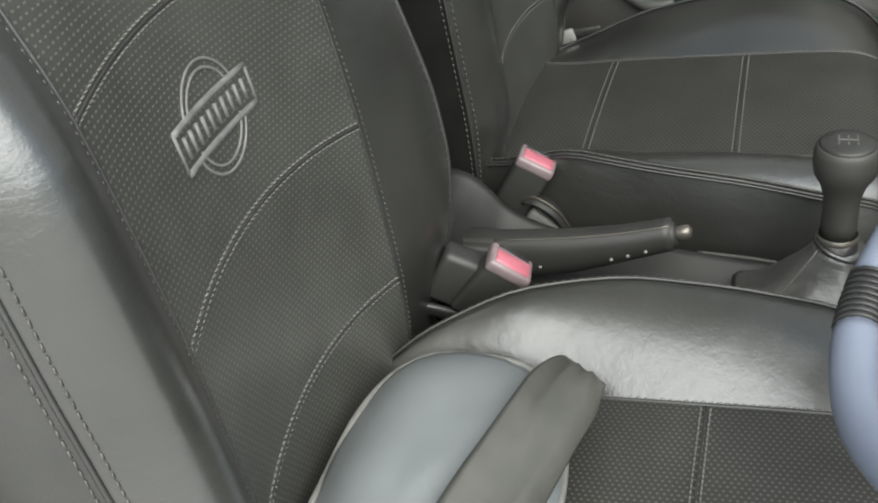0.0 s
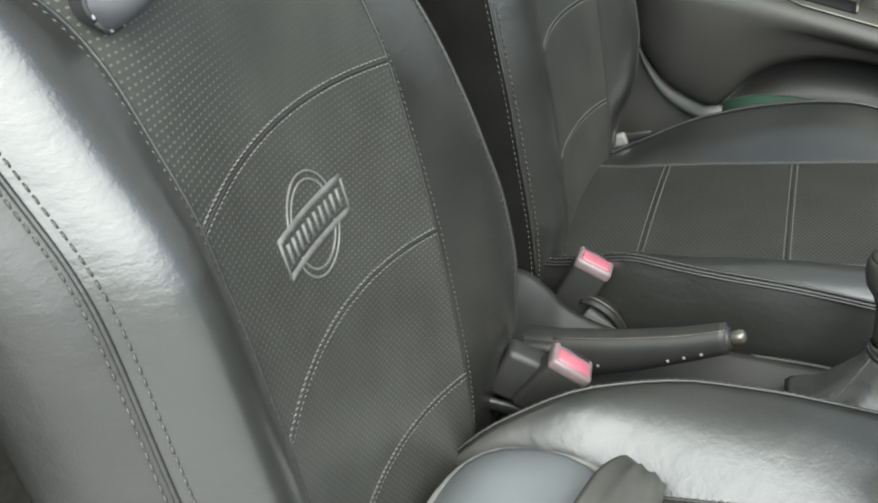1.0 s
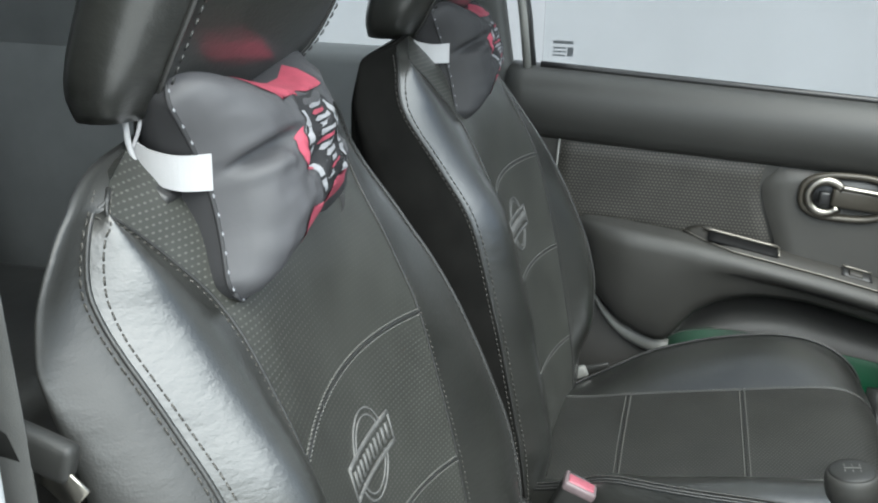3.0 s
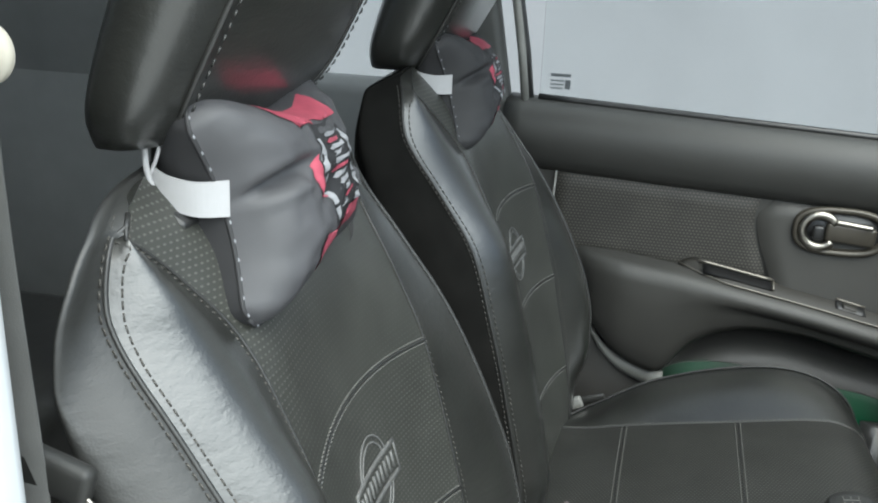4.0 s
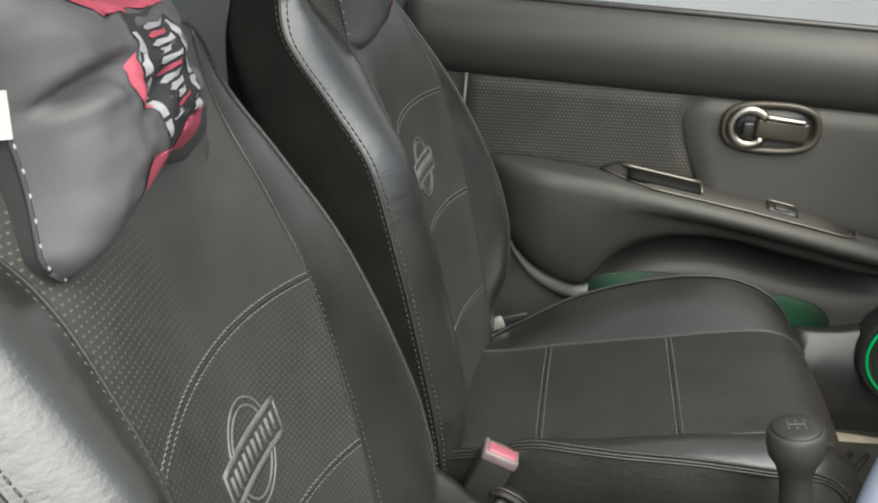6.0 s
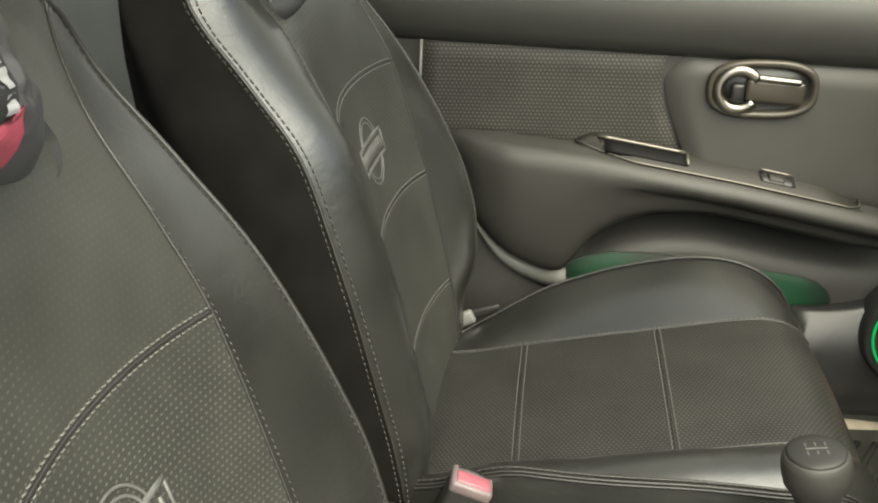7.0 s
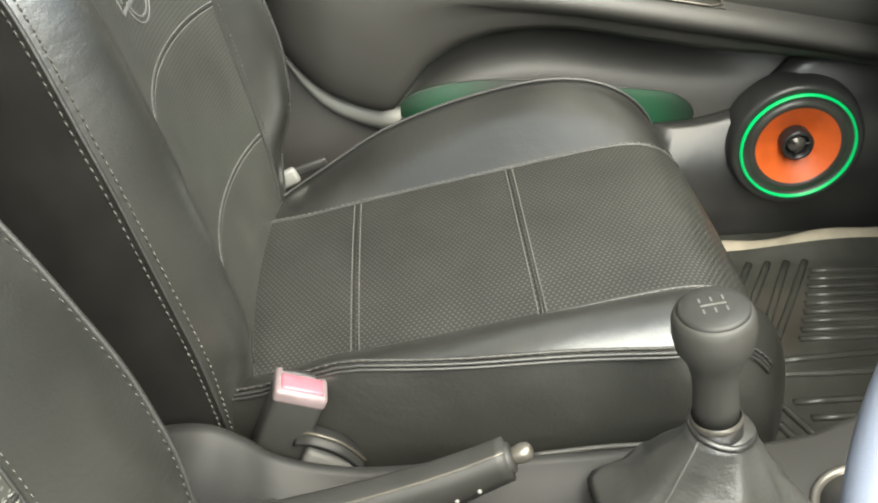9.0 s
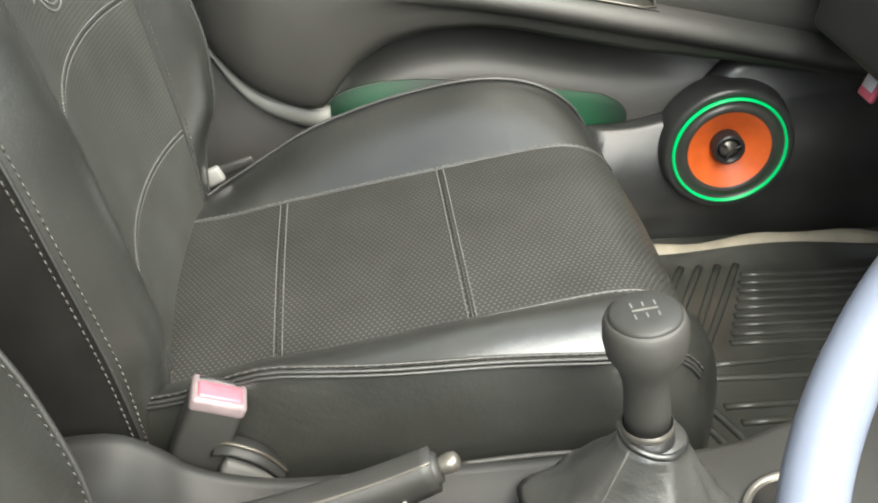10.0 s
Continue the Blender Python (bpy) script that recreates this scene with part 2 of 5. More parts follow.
def tube(pts, r, n=8, flat=1.0, up=(0, 0, 1)):
    pts = [Vector(p) for p in pts]
    secs = []
    for i, p in enumerate(pts):
        d = (pts[min(i + 1, len(pts) - 1)] - pts[max(i - 1, 0)]).normalized()
        a = d.cross(Vector(up))
        if a.length < 1e-4:
            a = d.cross(Vector((1, 0, 0)))
        a.normalize()
        b = a.cross(d)
        rr = r[i] if isinstance(r, (list, tuple)) else r
        secs.append([p + a * rr * math.cos(2 * math.pi * k / n) + b * rr * flat * math.sin(2 * math.pi * k / n) for k in range(n)])
    return loft(secs)


def smooth_path(pts, n):
    """Catmull-Rom through the points, n steps a span."""
    P = [Vector(p) for p in pts]
    out = []
    for i in range(len(P) - 1):
        p0, p1, p2, p3 = P[max(i - 1, 0)], P[i], P[i + 1], P[min(i + 2, len(P) - 1)]
        for k in range(n):
            t = k / n
            out.append(0.5 * ((2 * p1) + (p2 - p0) * t + (2 * p0 - 5 * p1 + 4 * p2 - p3) * t * t + (3 * p1 - p0 - 3 * p2 + p3) * t ** 3))
    out.append(P[-1])
    return out


def rbox(m, sx, sy, sz, bevel, seg=3):
    """A rounded box of the given full sizes, at the pose m."""
    bm = bmesh.new()
    bmesh.ops.create_cube(bm, size=1)
    bmesh.ops.scale(bm, vec=(sx, sy, sz), verts=bm.verts)
    if bevel > 0:
        bmesh.ops.bevel(bm, geom=bm.edges[:], offset=bevel, segments=seg, profile=0.5, affect='EDGES')
    bmesh.ops.transform(bm, matrix=m, verts=bm.verts)
    bm.verts.index_update()
    r = [v.co.copy() for v in bm.verts], [tuple(v.index for v in f.verts) for f in bm.faces]
    bm.free()
    return r


def lathe(m, prof, n=32, caps=True):
    """A turned body round the local z of m, from (radius, height) pairs."""
    secs = [[m @ Vector((r * math.cos(2 * math.pi * k / n), r * math.sin(2 * math.pi * k / n), h)) for k in range(n)] for r, h in prof]
    return loft(secs, True, caps)


def outline_plate(m, pts, depth, bev=0.0015):
    """A plate with the given outline in the local xy of m, bevelled towards +z."""
    n = len(pts)
    c = Vector((sum(p[0] for p in pts) / n, sum(p[1] for p in pts) / n))
    def ring(k, z):
        out = []
        for p in pts:
            d = Vector(p) - c
            q = c + d * max(0.0, 1 - k / max(d.length, 1e-6))
            out.append(m @ Vector((q.x, q.y, z)))
        return out
    return loft([ring(0, 0), ring(0, depth - bev), ring(bev, depth)])


def dashes(pts, nrm, length=0.0042, gap=0.0022, r=0.0006):
    """A row of stitches along a path, standing proud along nrm."""
    pts = [Vector(p) for p in pts]
    cum = [0.0]
    for a, b in zip(pts, pts[1:]):
        cum.append(cum[-1] + (b - a).length)
    def at(s):
        for i in range(len(pts) - 1):
            if cum[i + 1] >= s:
                t = (s - cum[i]) / max(cum[i + 1] - cum[i], 1e-9)
                return pts[i].lerp(pts[i + 1], t), nrm[i].lerp(nrm[i + 1], t)
        return pts[-1], nrm[-1]
    pieces = []
    s = 0.0
    while s + length < cum[-1]:
        a, na = at(s)
        mid, nm = at(s + length / 2)
        b, nb = at(s + length)
        pieces.append(tube([a - na * 0.0003, mid + nm * r * 1.1, b - nb * 0.0003], r, 5, 1.0, nm))
        s += length + gap
    return join(*pieces) if pieces else ([], [])


def lerp_knots(t, ks, vs):
    return float(np.interp(t, ks, vs))


def soft_knots(t, ks, vs, w=0.018):
    """The same, with the corners at the knots rounded."""
    return float(np.mean(np.interp(t + w * SPAN, ks, vs)))


SPAN = np.array((-1.0, -0.66, -0.33, 0.0, 0.33, 0.66, 1.0))


def sstep(a, b, x):
    t = min(1.0, max(0.0, (x - a) / (b - a)))
    return t * t * (3 - 2 * t)


FLOOR = 0.11

# ---- seats ----
BZ = (0.30, 0.40, 0.461, 0.617, 0.70, 0.768, 0.85, 0.885, 0.926, 0.946, 0.958, 0.968, 0.975)
BX = (0.05, 0.043, 0.034, 0.001, -0.022, -0.042, -0.077, -0.098, -0.120, -0.136, -0.150, -0.163, -0.176)
EZ = (0.74, 0.78, 0.825, 0.88, 0.915, 0.945, 0.975)
EX = (0.0, -0.004, -0.018, -0.032, -0.031, -0.010, 0.0)
SZ = (0.86, 0.885, 0.926, 0.946, 0.958, 0.975)
FZ = (0.36, 0.406, 0.46, 0.54, 0.60, 0.68, 0.77, 0.85)
FA = (0.0, 0.004, 0.026, 0.037, 0.034, 0.022, 0.003, 0.0)
SD = (0.145, 0.150, 0.176, 0.198, 0.212, 0.10)
BBZ = (0.30, 0.45, 0.72, 0.785, 0.85, 0.90, 0.925, 0.95, 0.975)
BBX = (-0.06, -0.095, -0.150, -0.161, -0.168, -0.170, -0.168, -0.168, -0.180)
WZ = (0.30, 0.40, 0.60, 0.75, 0.86, 0.89, 0.915, 0.935, 0.95, 0.962, 0.97, 0.975)
WW = (0.235, 0.250, 0.258, 0.258, 0.255, 0.252, 0.244, 0.232, 0.216, 0.192, 0.165, 0.120)


class BackShape:
    def __init__(self, yc, left, right, fwd=0.0, bulge=(0.017, 1.0), thick=0.0):
        self.bulge, self.thick = bulge, thick
        self.yc, self.left, self.right, self.fwd = yc, left, right, fwd

    def half(self, z):
        return soft_knots(z, WZ, WW, 0.018 * min(1.0, max(0.02, (0.975 - z) / 0.05)))

    def seam(self, z, side):
        """Offset of the panel seam from the middle."""
        s = self.left if side < 0 else self.right
        return side * min(self.half(z) * 0.905, s + max(0.0, soft_knots(z, SZ, SD, 0.012) - 0.145))

    def edge(self, z, side):
        """Offset of the outer, double-stitched seam."""
        return side * self.half(z) * (0.917 - 0.037 * sstep(0.62, 0.84, z) * (1 - 0.6 * sstep(0.91, 0.95, z)) if side < 0 else 0.925)

    def back(self, z):
        return lerp_knots(z, BBZ, BBX) + self.fwd - self.thick * (1 - sstep(0.945, 0.975, z))

    def front(self, dy, z):
        x, least = self.raw_front(dy, z), self.back(z) + 0.010
        d = x - least
        return least + 0.5 * (d + math.sqrt(d * d + 0.00004)) if d < 0.03 else x

    def raw_front(self, dy, z):
        side = 1 if dy >= 0 else -1
        s, e = abs(self.seam(z, side)), abs(self.edge(z, side))
        x = soft_knots(z, BZ, BX, 0.02 * min(1.0, max(0.02, (0.975 - z) / 0.05))) + self.fwd
        a = abs(dy)
        k = sstep(0.36, 0.46, z) * (1 - sstep(0.76, 0.93, z))
        kn = sstep(0.36, 0.46, z) * (1 - 0.35 * sstep(0.76, 0.86, z)) * (1 - sstep(0.90, 0.955, z))
        amp = self.bulge[0] * kn + 0.004 if side < 0 else soft_knots(z, FZ, FA) * self.bulge[1] + 0.003
        x += soft_knots(z, EZ, EX) * sstep(s * 0.7, e, a)
        if a <= s:
            return x - 0.020 * (1 - (a / s) ** 2) * (0.35 + 0.65 * k)
        t = (a - s) / max(e - s, 1e-4)
        if side > 0:
            w = max(0.0, (a - e) / max(self.half(z) - e, 1e-4))
            return x + amp * math.sin(math.pi / 2 * min(1, t * 1.08)) - 0.004 * min(t, 1) - 0.026 * w * w
        if t <= 1:
            return x + amp * math.sin(math.pi * min(1, t ** 1.25)) - 0.013 * t * t
        w = (a - e) / max(self.half(z) - e, 1e-4)
        return x - 0.013 - 0.013 * w - 0.020 * w * w

    def at(self, dy, z, lift=0.0):
        p = Vector((self.front(dy, z), self.yc + dy, z))
        return p + self.normal(dy, z) * lift

    def normal(self, dy, z):
        h = 0.004
        dxdy = (self.front(dy + h, z) - self.front(dy - h, z)) / (2 * h)
        dxdz = (self.front(dy, z + h) - self.front(dy, z - h)) / (2 * h)
        return Vector((1, -dxdy, -dxdz)).normalized()


def split_loft(secs, group_of):
    """Faces of a closed loft, sorted into groups by (section, sample)."""
    n = len(secs[0])
    groups = {}
    for i in range(len(secs) - 1):
        for j in range(n):
            g = group_of(i, j)
            groups.setdefault(g, []).append(((i, j), (i, (j + 1) % n), (i + 1, (j + 1) % n), (i + 1, j)))
    out = {}
    for g, quads in groups.items():
        idx, vs, fs = {}, [], []
        for q in quads:
            f = []
            for key in q:
                if key not in idx:
                    idx[key] = len(vs)
                    vs.append(secs[key[0]][key[1]])
                f.append(idx[key])
            fs.append(tuple(f))
        out[g] = (vs, fs)
    return out


def build_back(seat, sh, logo_dy, arcs, z_emb, side_mat):
    zs = list(np.linspace(0.30, 0.84, 46)) + list(np.linspace(0.85, 0.94, 16)) + [0.944, 0.948, 0.952, 0.956, 0.960, 0.964, 0.968, 0.971, 0.9735, 0.975]
    secs, marks = [], None
    for z in zs:
        w = sh.half(z)
        sL, sR, eL, eR = sh.seam(z, -1), sh.seam(z, 1), sh.edge(z, -1), sh.edge(z, 1)
        ys = list(np.linspace(-w, eL, 4)[:-1]) + list(np.linspace(eL, sL, 10)[:-1]) + list(np.linspace(sL, sR, 25)[:-1]) \
            + list(np.linspace(sR, eR, 10)[:-1]) + list(np.linspace(eR, w, 4))
        front = [Vector((sh.front(y, z), sh.yc + y, z)) for y in ys]
        xb = sh.back(z)
        def flank(xf):
            out = []
            for k in range(1, 9):
                t = k / 9
                bul = 0.008 * math.sin(math.pi * t)
                out.append((xf + (xb - xf) * t, w + bul - 0.035 * sstep(0.45, 1, t) - 0.012 * t * sstep(0.80, 0.93, z)))
            return out
        sR_pts = [Vector((x, sh.yc + y, z)) for x, y in flank(front[-1].x)]
        sL_pts = [Vector((x, sh.yc - y, z)) for x, y in reversed(flank(front[0].x))]
        wb = w - 0.035
        back = [Vector((xb - 0.012 * (1 - (y / wb) ** 2), sh.yc + y, z)) for y in np.linspace(wb, -wb, 9)]
        secs.append(front + sR_pts + back + sL_pts)
    nf = 3 + 9 + 24 + 9 + 4
    p0, p1 = 12, 12 + 24

    def grp(i, j):
        if p0 <= j < p1:
            return "panel"
        if 3 <= j < nf - 4:
            return "bolster_near" if j < p0 else "bolster_far"
        if j < 3 or j >= nf - 1 + 8 + 9 or nf - 4 <= j < nf + 8:
            return "side"
        return "back"
    g = split_loft(secs, grp)
    top = secs[-1]
    pmesh("center_panel", *g["panel"], M_PERF_B, seat, "perforated black leatherette center panel")
    pmesh("bolster", *g["bolster_near"], M_LEATHER, seat)
    pmesh("bolster", *g["bolster_far"], M_LEATHER, seat)
    pmesh("side_panel", *g["side"], side_mat, seat)
    bv, bf = g["back"]
    k = len(bv)
    pmesh("back_cover", bv + top, bf + [tuple(range(k, k + len(top)))], M_SIDE, seat)
    zz = list(np.linspace(0.34, 0.957, 104))
    for sd in (-1, 1):
        pts = [sh.at(sh.seam(z, sd), z, 0.0006) for z in zz]
        pmesh("seam", *tube(pts, 0.0014, 6, 1, (1, 0, 0)), M_PIPE, seat)
        nr = [sh.normal(sh.seam(z, sd), z) for z in zz]
        pmesh("stitching", *dashes([sh.at(sh.seam(z, sd) + sd * 0.0045, z, 0.0002) for z in zz], nr, 0.0035, 0.0025, 0.0005), M_THREAD_D, seat)
        pmesh("seam", *tube([sh.at(sh.edge(z, sd), z, 0.0006) for z in zz], 0.0019, 6, 1, (1, 0, 0)), M_PIPE, seat)
        for o in (-0.0044, 0.0044):
            pt = [sh.at(sh.edge(z, sd) + sd * o, z, 0.0003) for z in zz]
            nr = [sh.normal(sh.edge(z, sd) + sd * o, z) for z in zz]
            pmesh("stitching", *dashes(pt, nr, 0.0052, 0.0022, 0.0007 if sd < 0 else 0.0004), M_THREAD_D if sd < 0 else M_SIDE, seat)
    for z0, crown in arcs:
        for o, mat, st in ((-0.0028, M_THREAD, True), (0.0028, M_THREAD, True), (0.0, M_PIPE, False)):
            pts, nr = [], []
            for u in np.linspace(-1, 1, 60):
                z = z0 + o + crown * (1 - u * u)
                dy = (sh.seam(z, 1) - sh.seam(z, -1)) / 2 * u + (sh.seam(z, 1) + sh.seam(z, -1)) / 2
                pts.append(sh.at(dy, z, 0.0003))
                nr.append(sh.normal(dy, z))
            if st:
                pmesh("stitching", *dashes(pts, nr, 0.0045, 0.0013, 0.0007), mat, seat)
            else:
                pmesh("seam", *tube(pts, 0.0016, 6, 1, (1, 0, 0)), mat, seat)
    # round badge: ring crossed by a framed bar with blank blocks
    def onb(a, b, lift=0.0008):
        return sh.at(logo_dy + a, z_emb + b, lift)
    R = 0.036
    for r in (R, R - 0.0055):
        for half in (0, 1):
            th = np.linspace(0.33, math.pi - 0.33, 30) + math.pi * half
            pmesh("badge_ring", *tube([onb(r * math.cos(t), r * 1.05 * math.sin(t)) for t in th], 0.0012, 6, 0.8, (1, 0, 0)), M_EMBOSS, seat)
    for hh in (-0.0135, 0.0135):
        pmesh("badge_rail", *tube([onb(a, hh) for a in np.linspace(-0.052, 0.052, 12)], 0.0026, 8, 0.45, sh.normal(logo_dy, z_emb)), M_EMBOSS, seat)
    for hw in (-0.0515, 0.0515):
        pmesh("badge_end", *tube([onb(hw, b_) for b_ in (-0.0145, 0.0, 0.0145)], 0.0016, 8, 0.6, sh.normal(logo_dy, z_emb)), M_EMBOSS, seat)
    for k in range(10):
        a = -0.0420 + k * 0.00933
        lean = 0.0
        top_ = 0.0072
        pmesh("badge_bar", *tube([onb(a - lean, -top_), onb(a + lean, top_)], 0.0019, 6, 0.7, sh.normal(logo_dy, z_emb)), M_EMBOSS, seat)

# cushion: the middle line from back to front and down, as (x, z)
CUSH = ((-0.03, 0.352), (0.035, 0.368), (0.09, 0.377), (0.146, 0.390), (0.23, 0.407), (0.318, 0.424), (0.39, 0.438), (0.435, 0.445), (0.465, 0.445),
        (0.490, 0.436), (0.509, 0.418), (0.521, 0.393), (0.528, 0.36), (0.530, 0.31), (0.527, 0.25), (0.523, 0.20))


def build_cushion(seat, yn, sn, sf, yf, hn, hf, waist=0.03, lift_z=0.0, xo=0.0):
    """yn, yf: outer edges; sn, sf: panel seams; hn, hf: the bolsters' rise."""
    mid = smooth_path([(x + xo, 0, z + lift_z) for x, z in CUSH], 4)
    nrm = []
    for i in range(len(mid)):
        d = mid[min(i + 1, len(mid) - 1)] - mid[max(i - 1, 0)]
        nrm.append(Vector((-d.z, 0, d.x)).normalized())
    secs, piping_n, piping_f, seam_n, seam_f = [], [], [], [], []
    for p, n in zip(mid, nrm):
        x = p.x - xo
        grow = sstep(-0.02, 0.24, x) * (1 - 0.75 * sstep(0.43, 0.545, x)) * (1 if p.z > 0.33 else 0.6)
        if p.z < 0.43 and x > 0.50:
            grow *= 0.5
        tap = 0.018 * sstep(0.40, 0.55, x) + (0.02 * (1 - sstep(-0.03, 0.08, x)))
        nip = 1 - sstep(-0.02, 0.27, x)
        yn_, yf_ = yn + tap + 0.03 * nip, yf - tap - waist * nip
        def bol(s, e, h, k):
            y = s + (e - s) * k
            if isinstance(h, tuple):
                rise = soft_knots(x, *h) * (0.55 * min(1, k * 1.06) + 0.45 * math.sin(math.pi / 2 * min(1, k * 1.1))) + (0.004 if e > s else 0.004 + 0.012 * sstep(0.16, 0.34, x)) * math.sin(math.pi * k)
            else:
                rise = h * grow * (0.85 * min(1, k / 0.85) + 0.15 * math.sin(math.pi / 2 * min(1, k * 1.2))) - 0.012 * sstep(0.80, 1.0, k)
            return p + n * rise + Vector((0, y, 0))
        low = Vector((min(p.x, 0.51 + xo), 0, min(p.z - 0.002, 0.19 + lift_z)))
        def skirt(y, sgn):
            e = bol(sn if sgn < 0 else sf, y, hn if sgn < 0 else hf, 1.0)
            out = []
            for k in range(1, 8):
                t = k / 7
                q = e.lerp(Vector((low.x, y, low.z)), t)
                q.y = y + sgn * (0.015 * math.sin(math.pi * t ** 0.8) + 0.004 * noise.noise(Vector((e.x * 9, t * 3, y * 7))) * math.sin(math.pi * t))
                out.append(q)
            return out
        near = [bol(sn, yn_, hn, k) for k in np.linspace(1, 0, 11)]
        panel = [p + Vector((0, y, 0)) + n * (0.004 * (1 - ((y - (sn + sf) / 2) / ((sf - sn) / 2)) ** 2)) for y in np.linspace(sn, sf, 21)]
        far = [bol(sf, yf_, hf, k) for k in np.linspace(0, 1, 11)]
        sec = list(reversed(skirt(yn_, -1))) + near[:-1] + panel + far[1:] + skirt(yf_, 1)
        secs.append(sec)
        piping_n.append(near[0]), piping_f.append(far[-1]), seam_n.append(panel[0]), seam_f.append(panel[-1])
    n = len(secs[0])
    a, b = 7 + 10, 7 + 10 + 20

    def grp(i, j):
        if a <= j < b:
            return "panel"
        if 7 <= j < a:
            return "bolster_near"
        if b <= j < b + 10:
            return "bolster_far"
        return "skirt"
    g = split_loft(secs, grp)
    pmesh("cushion_panel", *g["panel"], M_PERF_C, seat, "perforated black leatherette cushion panel")
    pmesh("cushion_bolster", *g["bolster_near"], M_LEATHER, seat)
    pmesh("cushion_bolster", *g["bolster_far"], M_LEATHER, seat)
    sv, sf_ = g["skirt"]
    k = len(sv)
    pmesh("cushion_skirt", sv + secs[0] + secs[-1], sf_ + [tuple(range(k, k + n)), tuple(range(k + n, k + 2 * n))], M_LEATHER, seat)
    up = [Vector((0, 0, 1))] * 400
    cut = next(i for i, p in enumerate(mid) if p.x - xo > 0.515)
    for line, sg in ((seam_n, -1), (seam_f, 1)):
        pmesh("seam", *tube([q + nn * 0.0006 for q, nn in zip(line[:cut], nrm)], 0.0016, 6), M_PIPE, seat)
        pmesh("stitching", *dashes([q + Vector((0, sg * 0.0022, 0)) + nn * 0.0012 for q, nn in zip(line[:cut], nrm)], nrm[:cut], 0.006, 0.0006, 0.0007), M_THREAD, seat)
    for line, sg in ((piping_n, -1), (piping_f, 1)):
        for o, r, mt in ((-0.005, 0.0016, M_PIPE), (0.0, 0.0018, M_PIPE), (0.006, 0.0016, M_PIPE)):
            pmesh("piping", *tube([q + Vector((0, -sg * o * 0.6, 0)) + nn * (0.001 + o * 0.45) for q, nn in zip(line[:cut], nrm)], r, 6), mt, seat)
        pmesh("stitching", *dashes([q + Vector((0, -sg * 0.0022, 0)) + nn * 0.0042 for q, nn in zip(line[:cut], nrm)], nrm[:cut], 0.005, 0.003, 0.0006), M_THREAD_D, seat)
    for x0 in (0.146, 0.318):
        i = min(range(len(mid)), key=lambda q: abs(mid[q].x - xo - x0))
        for o in (-0.0038, 0.0, 0.0038):
            pts = []
            t = x0 + xo + o
            j = next(q for q in range(len(mid) - 1) if mid[q + 1].x >= t)
            u = (t - mid[j].x) / (mid[j + 1].x - mid[j].x)
            c = mid[j].lerp(mid[j + 1], u)
            for y in np.linspace(sn, sf, 24):
                pts.append(c + Vector((0, y, 0)) + nrm[j] * (0.0008 + 0.004 * (1 - ((y - (sn + sf) / 2) / ((sf - sn) / 2)) ** 2)))
            if o:
                pmesh("stitching", *dashes(pts, [nrm[j]] * len(pts), 0.0045, 0.0013, 0.00065), M_THREAD, seat)
            else:
                pmesh("seam", *tube(pts, 0.0008, 6), M_PIPE, seat)


def build_headrest(seat, yc, xo=0.0, zo=0.0, deep=1.0):
    """Padded headrest that leans forward on two steel posts, with a stitched seam down each side."""
    secs = []
    for t in np.linspace(-1, 1, 29):
        z = 1.100 + 0.106 * t
        k = max((1 - abs(t) ** 6) ** 0.5 if abs(t) < 1 else 0.0, 0.40)
        w = 0.170 * (0.78 + 0.22 * k) * (1 - 0.08 * max(0, t))
        cx = -0.176 + 0.42 * (z - 1.0) - 0.9 * max(0.0, z - 1.10) ** 1.5 + xo
        d = (0.037 + 0.10 * (z - 1.0)) * (0.62 + 0.38 * k) * deep
        sec = []
        for a in np.linspace(0, 2 * math.pi, 40, endpoint=False):
            c, s = math.cos(a), math.sin(a)
            e = 0.66
            crown = 0.012 * max(0.0, c) * (1 - s * s)
            sec.append(Vector((cx + crown + d * math.copysign(abs(c) ** e, c), yc + w * math.copysign(abs(s) ** e, s), z + zo + 0.010 * s * (1 - k) * 0.5)))
        secs.append(sec)
    rest = pmesh("headrest", *loft(secs), M_LEATHER, seat, "black leatherette headrest")
    for sg in (-1, 1):
        line = [s[35 if sg < 0 else 5] for s in secs]
        pts = [q + Vector((0.0012, sg * 0.0012, 0)) for q in line]
        pmesh("seam", *tube(pts, 0.002, 6, 1, (1, 0, 0)), M_PIPE, rest)
        nr = [Vector((0.5, sg * 0.85, 0)).normalized()] * len(pts)
        for o in (-0.006, 0.006):
            pmesh("stitching", *dashes([q + Vector((-o * 0.85, sg * o * 0.5, 0)) for q in pts], nr, 0.0055, 0.003, 0.0009), M_PIPE, rest)
    for sg in (-1, 1):
        pmesh("headrest_post", *tube([(-0.180 + xo, yc + sg * 0.085, 0.93), (-0.176 + xo, yc + sg * 0.085, 1.03 + zo)], 0.006, 10), M_CHROME, seat, "steel headrest post")
        pmesh("post_guide", *rbox(pose(-0.150 + xo * 0.6, yc + sg * 0.112, 0.946, 0, 30, 0), 0.034, 0.046, 0.012, 0.004), M_PLASTIC_S, seat)


driver_seat = thing("driver_seat", (0.1, 0.64, FLOOR), "black leatherette driver seat with pale stitching and perforated panels", "car seat", "front seats")
SH_D = BackShape(0.64, 0.145, 0.145, 0.0, (0.030, 1.0))
build_back(driver_seat, SH_D, -0.008, ((0.761, 0.008), (0.609, 0.010), (0.455, 0.010)), 0.692, M_SIDE)
